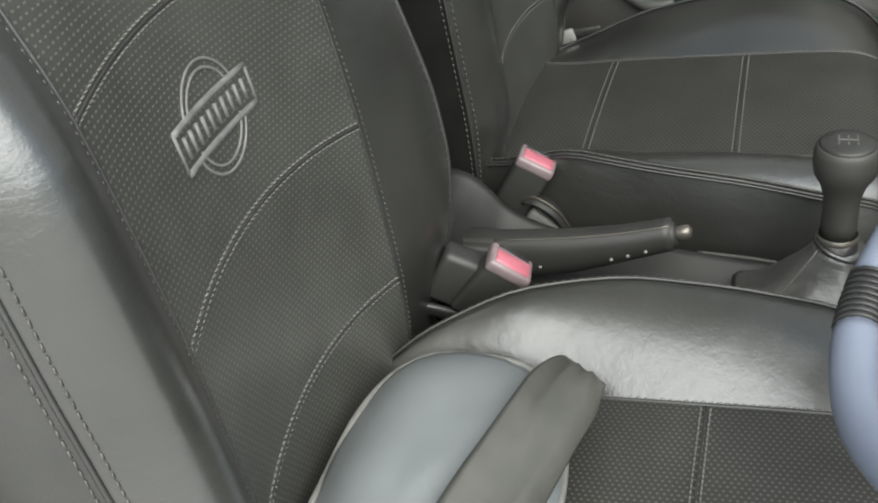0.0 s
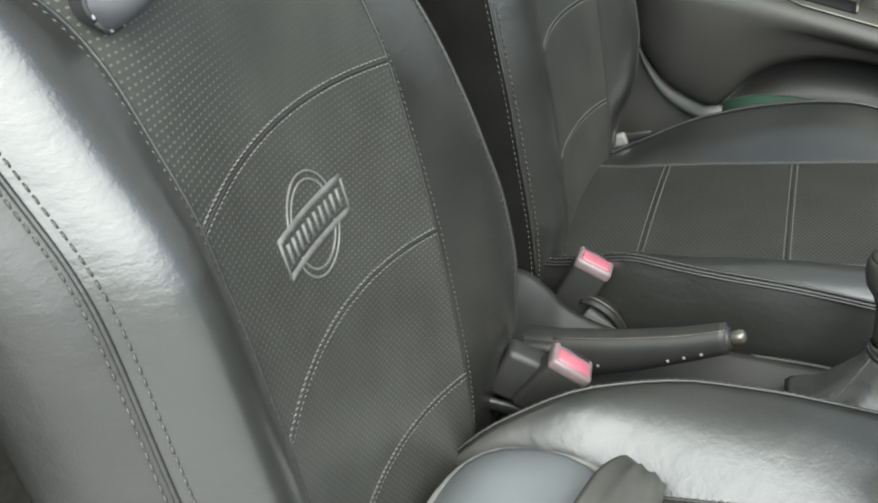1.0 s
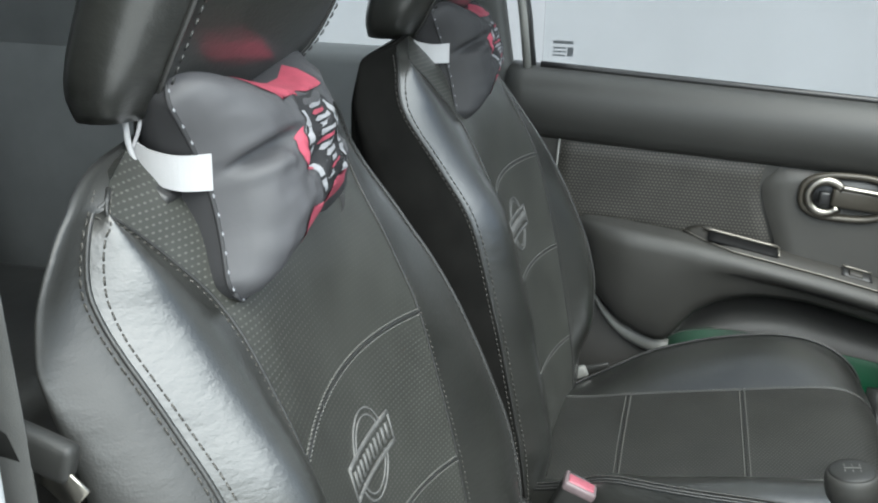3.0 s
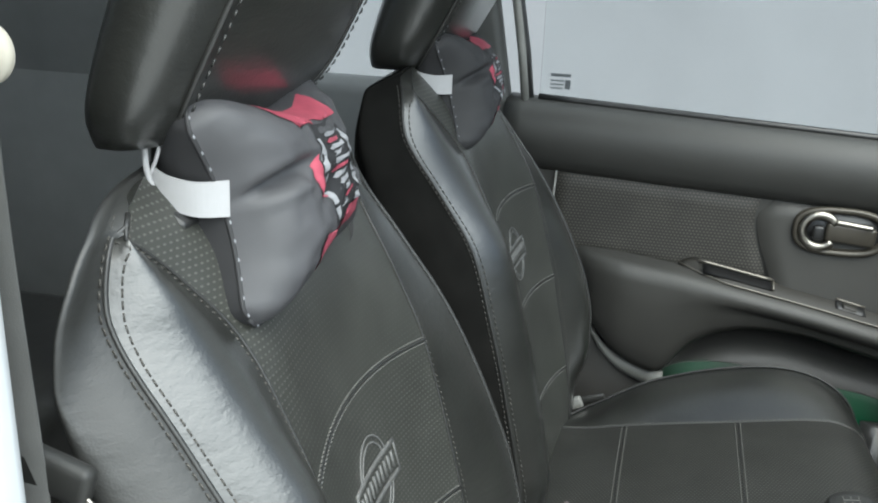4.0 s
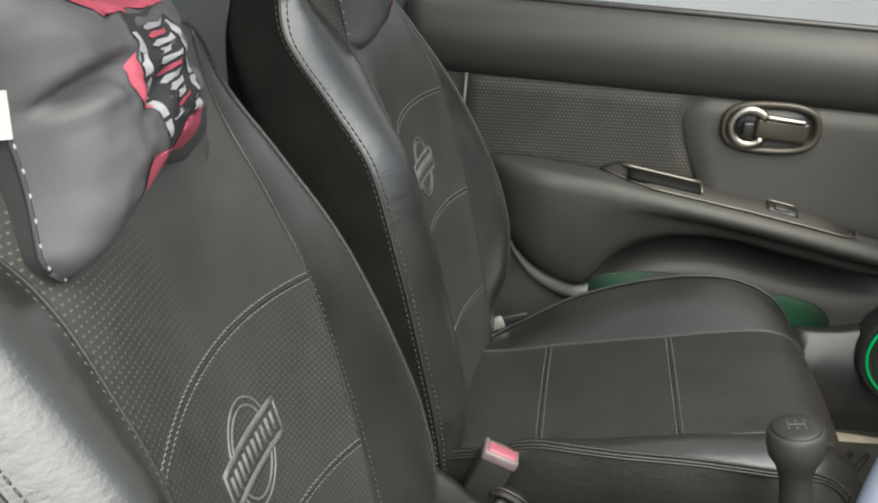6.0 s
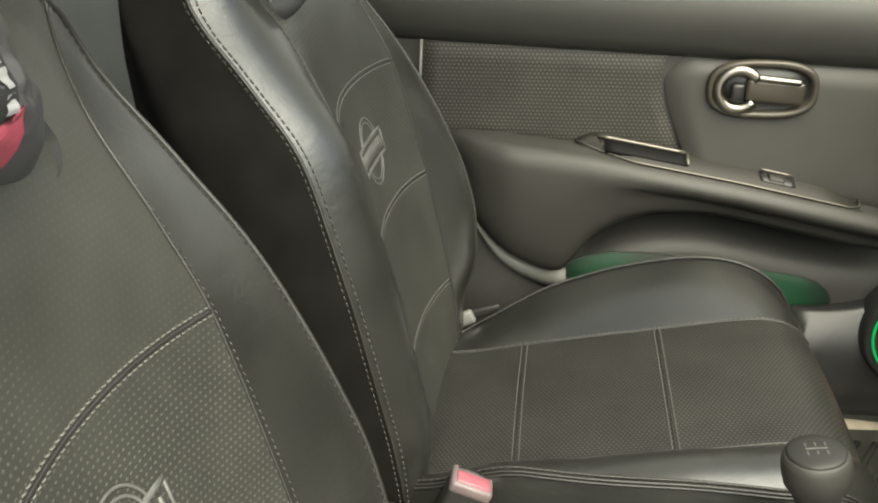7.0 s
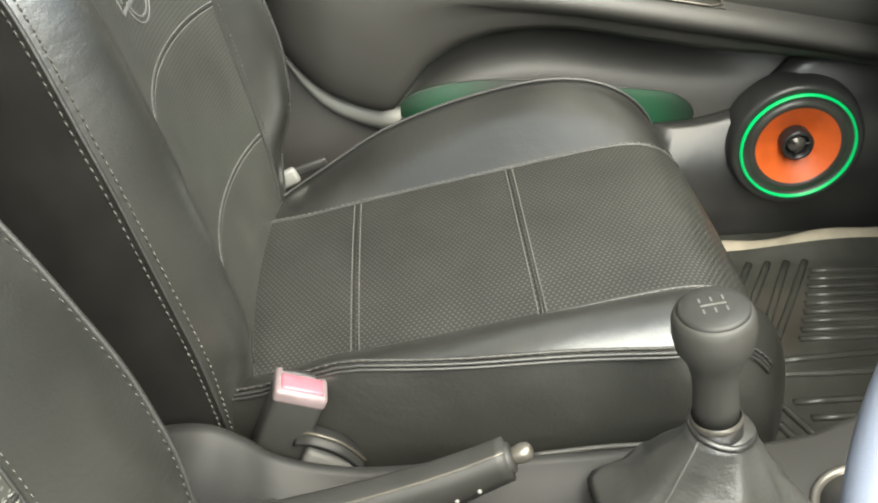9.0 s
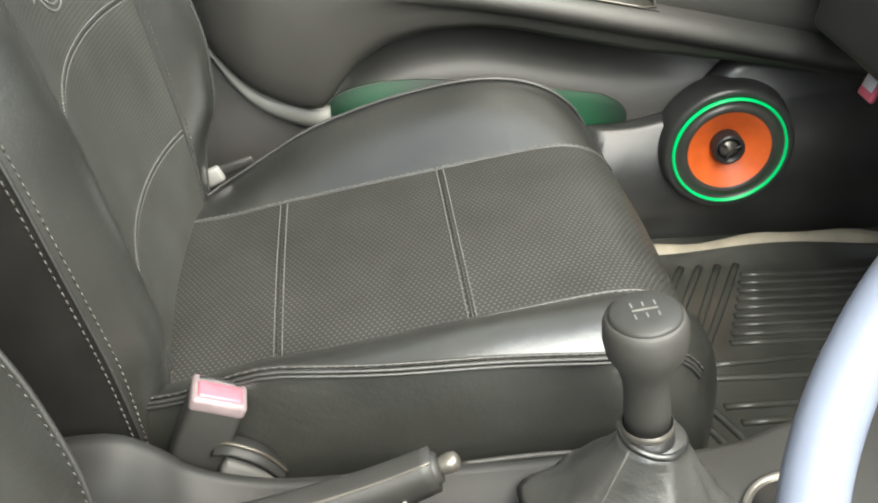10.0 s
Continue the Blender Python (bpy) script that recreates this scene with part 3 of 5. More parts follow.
build_cushion(driver_seat, 0.385, 0.462, 0.736, 0.838, 0.030, ((-0.03, 0.02, 0.07, 0.15, 0.25, 0.33, 0.42, 0.50), (-0.03, 0.0, 0.040, 0.060, 0.054, 0.046, 0.028, -0.010)), 0.09)
build_headrest(driver_seat, 0.628)
passenger_seat = thing("passenger_seat", (0.1, 1.32, FLOOR), "black leatherette passenger seat with pale stitched seams", "car seat", "front seats")
SH_P = BackShape(1.300, 0.135, 0.178, 0.004, (0.021, 1.25), 0.046)
build_back(passenger_seat, SH_P, 0.018, ((0.761, 0.008), (0.612, 0.010), (0.455, 0.010)), 0.692, M_BLACKCLOTH)
build_cushion(passenger_seat, 1.058, 1.145, 1.42, 1.545, ((0.0, 0.15, 0.24, 0.33, 0.42, 0.50), (0.02, 0.052, 0.036, 0.020, -0.002, -0.012)),
              ((-0.03, 0.03, 0.09, 0.18, 0.274, 0.34, 0.386, 0.434, 0.478, 0.52), (-0.03, -0.028, -0.005, 0.024, 0.037, 0.040, 0.037, 0.025, 0.004, -0.010)), 0.03)
build_headrest(passenger_seat, 1.30, -0.016, -0.022, 1.25)


# ---- neck pillows ----
def build_pillow(yc, tilt, xo, zo, label, cover):
    """Bone-shaped stuffed pillow tied to the headrest posts, with a printed front."""
    pil = thing("neck_pillow", (xo, yc, zo), label, "pillow", "neck pillows")
    base = Matrix.Translation((xo, yc, zo)) @ Matrix.Rotation(radians(6), 4, 'Z') @ Matrix.Rotation(radians(tilt), 4, 'Y')
    L, T = 0.124, 0.060

    def pt(s, q, sg, lift=0.0):
        h = 0.053 + (0.036 if s < 0 else 0.042) * abs(s) ** 1.4
        y = L * s * (1 - 0.17 * (1 - min(1, q * q * 1.3)) * abs(s))
        y *= 1 - 0.05 * abs(q) ** 6
        z = q * h * (1 - 0.22 * abs(s) ** 12)
        e = max(0.0, (1 - abs(s) ** 5)) ** 0.5 * max(0.0, (1 - abs(q) ** 3.2)) ** 0.55
        puck = 1 - 0.07 * math.exp(-((abs(s) - 0.52) / 0.16) ** 2) * math.exp(-((q - 0.1) / 0.35) ** 2)
        x = sg * (T * e * puck * (1.0 - 0.10 * s * s) - 0.020 * max(0.0, s) ** 2 + lift)
        if sg > 0:
            cr = 1.5 * math.exp(-((q - 0.10 - 0.30 * (s + 1)) / 0.075) ** 2) * (1 - sstep(-0.85, -0.30, s))
            cr += 0.5 * math.exp(-((q + 0.15 - 0.55 * (s + 0.4)) / 0.10) ** 2) * math.exp(-((s + 0.35) / 0.2) ** 2)
            x -= 0.019 * cr * e
            x += e * (0.0030 * noise.noise(Vector((s * 3, q * 9, yc))) + 0.0018 * noise.noise(Vector((s * 12, q * 5, yc + 3))))
        x += 0.0016 * noise.noise(Vector((s * 5, q * 4, sg * 3 + yc))) * e * sg
        return base @ Vector((x, y, z))
    N, K = 72, 44
    for sg, nm, mt in ((1, "front_cover", cover), (-1, "back_cover", M_PILLOW_B)):
        vs = [pt(s, q, sg) for s in np.linspace(-1, 1, N) for q in np.linspace(-1, 1, K)]
        fs = [(i * K + j, i * K + j + 1, (i + 1) * K + j + 1, (i + 1) * K + j) for i in range(N - 1) for j in range(K - 1)]
        pmesh(nm, vs, fs, mt, pil)
    rim = [pt(-1, q, 1) for q in np.linspace(-1, 1, 30)] + [pt(s, 1, 1) for s in np.linspace(-1, 1, 40)][1:] \
        + [pt(1, q, 1) for q in np.linspace(1, -1, 30)][1:] + [pt(s, -1, 1) for s in np.linspace(1, -1, 40)][1:]
    pmesh("seam", *tube(rim, 0.0018, 6, 1, (1, 0, 0)), M_PILLOW_B, pil)
    pmesh("stitching", *dashes(rim, [Vector((1, 0, 0))] * len(rim), 0.006, 0.007, 0.0012), M_PRINTGREY, pil)

    def patch(nm, poly, mt, lift, label=""):
        """A printed shape laid on the front, from its outline in (s, q)."""
        poly = [(1.34 * a - 0.09, q) for a, q in poly]
        n = len(poly)
        cs, cq = sum(p[0] for p in poly) / n, sum(p[1] for p in poly) / n
        vs, fs = [], []
        R = 4
        for r in range(R + 1):
            for p in poly:
                k = r / R
                vs.append(pt(cs + (p[0] - cs) * k, cq + (p[1] - cq) * k, 1, lift))
        for r in range(R):
            for i in range(n):
                j = (i + 1) % n
                fs.append((r * n + i, r * n + j, (r + 1) * n + j, (r + 1) * n + i))
        pmesh(nm, vs, fs, mt, pil, label)

    def fine(poly, m=4):
        out = []
        for a, b in zip(poly, poly[1:] + poly[:1]):
            out += [(a[0] + (b[0] - a[0]) * k / m, a[1] + (b[1] - a[1]) * k / m) for k in range(m)]
        return out
    patch("print_field", fine([(-0.16, -0.62), (0.20, -0.62), (0.26, 0.0), (0.20, 0.66), (-0.16, 0.66), (-0.24, 0.0)]), M_PRINTBLACK, 0.0008)
    patch("print_red_top", fine([(-0.40, 0.92), (-0.30, 0.62), (-0.20, 0.80), (-0.12, 0.66), (0.0, 0.78), (0.16, 0.66), (0.30, 0.60), (0.32, 0.92)]), M_PRINTRED, 0.0013)
    patch("print_red_bottom", fine([(-0.42, -0.78), (-0.36, -0.50), (-0.24, -0.72), (-0.08, -0.66), (0.10, -0.72), (0.24, -0.48), (0.30, -0.90), (-0.06, -0.92)]), M_PRINTRED, 0.0013)
    patch("print_red_side", fine([(-0.30, 0.20), (-0.22, 0.30), (-0.24, 0.05), (-0.20, -0.22), (-0.30, -0.12), (-0.33, 0.05)]), M_PRINTRED, 0.0013)
    rnd = random.Random(5)
    for k in range(5):
        t0, t1 = -0.85 + k * 0.32, -0.60 + k * 0.34
        patch("print_arc", [(-0.23 + 0.05 * abs(t), 0.62 * t) for t in np.linspace(t0, t1, 6)] + [(-0.19 + 0.05 * abs(t), 0.62 * t) for t in np.linspace(t1, t0, 6)], M_PRINTGREY, 0.0015)
        patch("print_arc", [(0.22 - 0.04 * abs(t), 0.62 * t) for t in np.linspace(t0, t1, 6)] + [(0.17 - 0.04 * abs(t), 0.62 * t) for t in np.linspace(t1, t0, 6)], M_PRINTGREY, 0.0015)
    for k in range(11):
        q = 0.50 - k * 0.092
        w = 0.06 + 0.07 * rnd.random()
        c = 0.03 * (rnd.random() - 0.5)
        patch("print_bar", fine([(c - w, q), (c - w * 0.4, q + 0.04), (c + w * 0.5, q + 0.025), (c + w, q + 0.04), (c + w * 0.8, q - 0.022), (c - w * 0.7, q - 0.028)], 3),
              M_PRINTGREY if k % 4 != 1 else M_PRINTRED, 0.0016)
    # elastic strap with its tied hook at the near end
    c0 = Vector((xo, yc, zo))
    st = [c0 + Vector(v) for v in ((0.014, -0.103, 0.012), (-0.006, -0.111, 0.011), (-0.026, -0.111, 0.014), (-0.040, -0.107, 0.019))]
    sp = smooth_path(st, 6)
    strap = []
    for i, p in enumerate(sp):
        hh = 0.0125 - 0.002 * i / len(sp)
        out = (Vector((0.35, -0.9, 0.0)) if i < len(sp) * 0.7 else Vector((-0.2, -0.95, 0.0))) * 0.0011
        strap.append([p + Vector((0, 0, -hh)) + out, p + Vector((0, 0, hh)) + out, p + Vector((0, 0, hh)) - out, p + Vector((0, 0, -hh)) - out])
    pmesh("strap", *loft(strap), M_WHITE, pil, "white elastic strap", False)
    e = sp[-1]
    hook = smooth_path([e + Vector((0.004, -0.003, -0.010)), e + Vector((-0.001, -0.005, 0.010)), e + Vector((-0.002, -0.006, 0.030)), e + Vector((-0.008, -0.006, 0.036)), e + Vector((-0.014, -0.005, 0.030)), e + Vector((-0.013, -0.004, 0.022))], 5)
    pmesh("hook", *tube(hook, 0.0022, 7), M_WHITE, pil, "white plastic strap hook")
    cord = smooth_path([e + Vector((0, -0.002, 0.006)), e + Vector((0.006, -0.001, 0.022)), e + Vector((0.004, 0.002, 0.040))], 5)
    pmesh("cord", *tube(cord, 0.0014, 6), M_WHITE, pil)
    return pil


build_pillow(0.614, -16, -0.124, 0.947, "dark grey bone-shaped neck pillow with red and grey print", M_PILLOW)
build_pillow(1.288, -16, -0.128, 0.940, "charcoal bone-shaped neck pillow with red and grey print", M_PILLOW_B)


# ---- shell of the car and surroundings ----
def slab(name, x0, x1, y0, y1, z0, z1, mat, label, cat, bevel=0.0, kind="structure"):
    v, f = rbox(pose((x0 + x1) / 2, (y0 + y1) / 2, (z0 + z1) / 2), x1 - x0, y1 - y0, z1 - z0, bevel, 2)
    ob = pmesh(name, v, f, mat, None, label, bevel > 0)
    return tagged(ob, "", cat, "", kind)


slab("ground", -60, 60, -60, 60, -0.40, -0.30, M_GROUND, "grey concrete ground beneath and beyond the car", "ground")
slab("floor", -1.6, 1.5, 0.30, 1.66, 0.06, FLOOR, M_CARPET, "dark grey carpeted car floor", "floor")
# the roof stays out of view; its edges are set to shape the light
slab("ceiling", -1.6, 0.44, 0.55, 1.52, 1.44, 1.50, M_HEADLINER, "unseen pale grey headliner under the car roof, trimmed for light", "ceiling", 0.02)
slab("wall_rear", -1.66, -1.60, 0.2, 1.76, 0.06, 1.44, M_PILLAR, "dark trim closing the cabin behind", "wall", 0.01)
slab("backdrop", -14, 14, 4.2, 4.3, -0.3, 8.0, M_WALL, "pale grey plastered wall outside the car", "backdrop")

# windowless panel added to keep outside light from showing behind the pillar
slab("wall_near", -1.6, -0.34, 0.20, 0.28, 0.06, 1.44, M_PILLAR, "plain dark panel added to close the cabin's rear side", "wall", 0.01)

# rear bench, mostly hidden behind the front seats
bench = thing("rear_bench", (-1.0, 0.98, FLOOR), "black leatherette rear bench seat", "car seat")
pmesh("cushion", *rbox(pose(-0.95, 0.98, 0.27), 0.50, 1.24, 0.32, 0.06, 4), M_SIDE, bench)
pmesh("backrest", *rbox(pose(-1.30, 0.98, 0.66, 0, -18, 0), 0.16, 1.24, 0.62, 0.06, 4), M_SIDE, bench)

# far side behind the front door
side = thing("rear_door", (-0.8, 1.72, FLOOR), "grey rear door trim below its window", "car door")
pmesh("panel", *rbox(pose(-0.82, 1.73, 0.50), 1.36, 0.09, 0.76, 0.03, 3), M_QUARTER, side)
pmesh("header", *rbox(pose(-0.82, 1.70, 1.40), 1.36, 0.08, 0.08, 0.02, 3), M_PILLAR, side)
pmesh("quarter_trim", *rbox(pose(-1.17, 1.715, 1.13), 0.78, 0.06, 0.60, 0.02, 3), M_QUARTER, side, "grey quarter panel trim behind the window")
v, f = rbox(pose(-0.47, 1.735, 1.12), 0.62, 0.004, 0.50, 0.0)
pane = pmesh("pane", v, f, M_GLASS, side, "clear rear door glass", False)
pane.visible_shadow = False

bp = thing("pillar_trim", (-0.13, 1.70, FLOOR), "dark grey center pillar trim beside the passenger seat", "pillar", "", "structure")
pmesh("trim", *rbox(pose(-0.170, 1.705, 0.93, 0, -10, 0), 0.075, 0.05, 1.10, 0.015, 3), M_PILLAR, bp)
pmesh("weather_strip", *tube([(-0.092, 1.690, 0.862), (-0.104, 1.690, 0.95), (-0.130, 1.690, 1.10), (-0.18, 1.690, 1.36)], 0.0075, 8), M_STRIP, bp, "pale body edge beside the weather strip")


# ---- passenger door ----
door = thing("passenger_door", (0.4, 1.70, 0.15), "dark grey passenger door trim with mesh insert and armrest", "car door")


def trim_z(x):
    return 0.745 - 0.045 * (x + 0.025)


def sill_z(x):
    return 0.868 - 0.046 * (x + 0.07)


def arm_z(x):
    return lerp_knots(x, (0.0, 0.037, 0.10, 0.216, 0.445, 0.649, 0.9, 1.1), (0.600, 0.606, 0.602, 0.589, 0.549, 0.508, 0.455, 0.42))


def low_z(x):
    return lerp_knots(x, (0.0, 0.03, 0.06, 0.104, 0.15, 0.18, 0.197, 0.21, 0.235, 0.275, 0.326, 0.38, 0.426, 0.52, 0.614, 0.755, 0.9, 1.1),
                      (0.52, 0.497, 0.462, 0.420, 0.396, 0.389, 0.393, 0.415, 0.449, 0.476, 0.492, 0.496, 0.494, 0.474, 0.455, 0.437, 0.41, 0.38))


# upper waist pad
secs = []
for x in np.linspace(-0.125, 1.10, 40):
    zt, zs = trim_z(x), sill_z(x)
    prof = ((1.72, zt - 0.004), (1.688, zt - 0.003), (1.676, zt + 0.004), (1.664, zt + 0.022), (1.657, zt + 0.05), (1.657, zt + 0.075), (1.664, zs - 0.026), (1.676, zs - 0.010),
            (1.690, zs - 0.001), (1.706, zs), (1.75, zs - 0.002))
    secs.append([Vector((x, y, z)) for y, z in prof])
pmesh("waist_pad", *loft(secs), M_DOORPAD, door, "dark grained vinyl waist pad")
pmesh("glass_seal", *tube([(x, 1.700, sill_z(x) + 0.003) for x in np.linspace(-0.07, 1.1, 20)], 0.006, 8), M_PLASTIC_S, door)

# backing of the middle band
secs = [[Vector((x, 1.690, arm_z(x) - 0.04)), Vector((x, 1.690, trim_z(x))), Vector((x, 1.74, trim_z(x))), Vector((x, 1.74, arm_z(x) - 0.04))] for x in np.linspace(-0.125, 1.10, 30)]
pmesh("middle_backing", *loft(secs), M_DOOR, door, "", False)


def ins_r(z):
    """Front end of the mesh insert: a shallow curve."""
    k = (z - 0.58) / 0.15
    return 0.366 - 0.052 * sstep(0, 0.9, k) + 0.016 * max(0, k) ** 3


vs, fs = [], []
NU, NV = 30, 12
for i in range(NU + 1):
    for j in range(NV + 1):
        k = j / NV
        xl = -0.022 - 0.012 * (1 - k)
        zb, zt = 0.590, trim_z(0.15) - 0.004
        z0 = zb + (zt - zb) * k
        x = xl + (ins_r(z0) - xl) * i / NU
        z = (arm_z(x) - 0.01) + (trim_z(x) - 0.004 - arm_z(x) + 0.01) * k
        edge = min(i, NU - i, j, NV - j)
        vs.append(Vector((x, 1.683 + (0.006 if edge == 0 else 0), z)))
for i in range(NU):
    for j in range(NV):
        a = i * (NV + 1) + j
        fs.append((a, a + 1, a + NV + 2, a + NV + 1))
pmesh("mesh_insert", vs, fs, M_MESH, door, "woven dark mesh fabric insert")
pmesh("insert_edge", *tube([(-0.026, 1.681, 0.744), (-0.029, 1.681, 0.69), (-0.034, 1.681, 0.62)], 0.0022, 6), M_STRIP, door)
# smooth plate that carries the handle
vs, fs = [], []
NU, NV = 40, 14
for i in range(NU + 1):
    for j in range(NV + 1):
        k = j / NV
        z0 = 0.585 + 0.145 * k
        xl = ins_r(z0) + 0.004
        rnd_ = 0.02 * sstep(0.8, 1.0, k)
        x = xl + rnd_ + (1.08 - xl) * i / NU
        z = (arm_z(x) - 0.012) + (trim_z(x) - 0.003 - arm_z(x) + 0.012) * k
        edge = min(i, j, NV - j)
        y = 1.676 + (0.012 if edge == 0 else (0.002 if edge == 1 else 0)) - 0.012 * (1 - k) ** 2
        vs.append(Vector((x, y, z)))
for i in range(NU):
    for j in range(NV):
        a = i * (NV + 1) + j
        fs.append((a, a + 1, a + NV + 2, a + NV + 1))
pmesh("handle_plate", vs, fs, M_DOOR, door)

# armrest body, running down to the arch over the pocket
secs = []
for x in np.linspace(0.0, 1.10, 70):
    za, zl = arm_z(x), low_z(x)
    r = sstep(0.0, 0.06, x)
    out = 1.70 - (0.055 + 0.025 * sstep(0.02, 0.12, x)) * (0.35 + 0.65 * r)
    h = za - zl
    prof = [(1.72, za + 0.004), (1.69, za + 0.004), (out + 0.020, za + 0.003), (out + 0.007, za - 0.001), (out, za - 0.010), (out - 0.003, za - 0.028)]
    for k in (0.35, 0.55, 0.75, 0.9):
        prof.append((out + 0.026 * k * k, za - h * k))
    prof += [(out + 0.028, zl + 0.010), (out + 0.036, zl + 0.002), (out + 0.046, zl), (1.86, zl + 0.004), (1.86, za)]
    secs.append([Vector((x, y, z)) for y, z in prof])
pmesh("armrest", *loft(secs), M_DOOR, door, "moulded dark grey armrest")

# plate let into the top of the armrest, sloping up to the door
secs = []
for x in np.linspace(0.205, 0.62, 40):
    za = arm_z(x)
    yo = 1.676 - 0.040 * sstep(0.20, 0.30, x)
    up = sstep(0.185, 0.235, x) * (1 - 0.7 * sstep(0.56, 0.62, x))
    secs.append([Vector((x, yo, za + 0.003)), Vector((x, yo + 0.002, za + 0.006 * up)), Vector((x, 1.670 + 0.006 * (1 - up), za + 0.019 * up)), Vector((x, 1.684, za + 0.024 * up)), Vector((x, 1.686, za))])
pmesh("armrest_plate", *loft(secs), M_PLATE, door, "brownish grey switch plate")


def on_plate(x, up, lift=0.0):
    """A point of the plate, up from its lower edge."""
    n = Vector((0, -0.38, 0.92))
    return Vector((x, 1.638 + 0.032 * up, arm_z(x) + 0.006 + 0.013 * up)) + n * lift


def plate_box(x0, x1, u0, u1, h, mat, nm, label="", bev=0.002):
    """A block on the plate that follows its slope."""
    secs = []
    for x in np.linspace(x0, x1, 8):
        secs.append([on_plate(x, u0, -0.004), on_plate(x, u0, h - bev), on_plate(x, u0 + 0.06, h), on_plate(x, u1 - 0.06, h), on_plate(x, u1, h - bev), on_plate(x, u1, -0.004)])
    return pmesh(nm, *loft(secs), mat, door, label)


# raised black block whose colour stands in for the shade in the grip's recess
plate_box(0.248, 0.366, 0.28, 0.96, 0.0035, M_GRIP_SHADE, "grip_slot_shade", "black recessed pull grip")
pmesh("grip_rim", *tube([on_plate(x, 1.02, 0.005) for x in np.linspace(0.238, 0.366, 10)], 0.0030, 8), M_GUNMETAL, door, "pale metal edge of the pull grip")
pmesh("grip_rim", *tube([on_plate(0.368, u, 0.004) for u in (1.02, 0.7, 0.3)], 0.0024, 8), M_GUNMETAL, door)
plate_box(0.474, 0.524, 0.36, 0.98, 0.0025, M_PLASTIC_S, "window_switch", "black window switch")
pmesh("switch_rim", *tube([on_plate(x, 1.0, 0.004) for x in np.linspace(0.474, 0.524, 6)], 0.0020, 8), M_GUNMETAL, door)
plate_box(0.486, 0.508, 0.42, 0.86, 0.006, M_PLATE, "switch_key", "")
pmesh("plate_edge", *tube([(0.205, 1.674, arm_z(0.205) + 0.010), (0.225, 1.664, arm_z(0.225) + 0.007), (0.25, 1.650, arm_z(0.25) + 0.006)] + [(x, 1.636, arm_z(x) + 0.005) for x in np.linspace(0.29, 0.60, 24)] + [(0.617, 1.645, arm_z(0.617) + 0.007), (0.620, 1.668, arm_z(0.62) + 0.011)], 0.0014, 6), M_GUNMETAL, door)


def oval(cx, cz, rx, rz, n=48, e=0.62):
    return [(cx + rx * math.copysign(abs(math.cos(t)) ** e, math.cos(t)), cz + rz * math.copysign(abs(math.sin(t)) ** e, math.sin(t))) for t in np.linspace(0, 2 * math.pi, n, endpoint=False)]


# door handle: oval cup with a lever and a lock knob
DOORM = Matrix(((1, 0, 0, 0), (0, 0, -1, 0), (0, 1, 0, 0), (0, 0, 0, 1)))  # local xy to world xz, +z towards the cabin


def on_door(y):
    return Matrix.Translation((0, y, 0)) @ DOORM


HC = (0.464, 0.684)
ring_secs = []
for rx, rz, d in ((0.078, 0.043, 0.0), (0.077, 0.042, 0.006), (0.073, 0.038, 0.008), (0.068, 0.033, 0.006), (0.065, 0.030, -0.004), (0.062, 0.027, -0.010)):
    ring_secs.append([on_door(1.672) @ Vector((x, z, d)) for x, z in oval(HC[0], HC[1], rx, rz, 48, 0.72)])
handle = pmesh("handle_bezel", *loft(ring_secs, True, False), M_BRONZE, door, "bronze-grey oval handle bezel")
pmesh("handle_cup", *outline_plate(on_door(1.678), oval(HC[0], HC[1], 0.068, 0.033, 40, 0.72), 0.003), M_PLASTIC_S, door)
pmesh("lever", *rbox(pose(HC[0] + 0.016, 1.666, HC[1] - 0.002, 0, 4, 0), 0.082, 0.014, 0.034, 0.006, 3), M_BRONZE, handle, "gunmetal release lever")
pmesh("lever_cap", *rbox(pose(HC[0] + 0.020, 1.660, HC[1] + 0.016, 0, 6, 0), 0.062, 0.010, 0.009, 0.004, 3), M_CHROME, handle, "chrome lever edge")
arc = [on_door(1.663) @ Vector((HC[0] - 0.034 + 0.028 * math.cos(t), HC[1] + 0.028 * math.sin(t), 0)) for t in np.linspace(0.5, 5.6, 26)]
pmesh("lever_ring", *tube(arc, 0.0075, 10, 0.7, (0, 1, 0)), M_CHROME, handle, "chrome ring round the lock knob")
pmesh("lock_knob", *rbox(pose(HC[0] - 0.036, 1.662, HC[1] - 0.002), 0.018, 0.014, 0.024, 0.004, 3), M_PLASTIC_S, handle)

# lower door: recess below the arch, pocket, pale trim and curved edge strip
secs = []
for x in np.linspace(-0.12, 1.35, 72):
    top = low_z(max(x, 0)) + 0.02
    bottom = 0.12
    rec = 0.095 * sstep(0.17, 0.26, x) * (1 - sstep(0.50, 0.78, x))
    prof = [(1.84, top), (1.706 + rec, top), (1.705 + rec, top - 0.035), (1.703 + rec * 0.8, top - 0.055), (1.702 + rec * 0.35, top - 0.072), (1.701, top - 0.088), (1.700, top - 0.12), (1.696, bottom + 0.02), (1.745, bottom)]
    secs.append([Vector((x, y, z)) for y, z in prof])
pmesh("lower_panel", *loft(secs), M_LOWER, door, "paler grey lower door trim")
strip = smooth_path([(-0.01, 1.688, 0.56), (0.020, 1.688, 0.508), (0.050, 1.688, 0.465), (0.078, 1.688, 0.422), (0.110, 1.688, 0.392), (0.155, 1.688, 0.372), (0.200, 1.688, 0.362)], 6)
sv = []
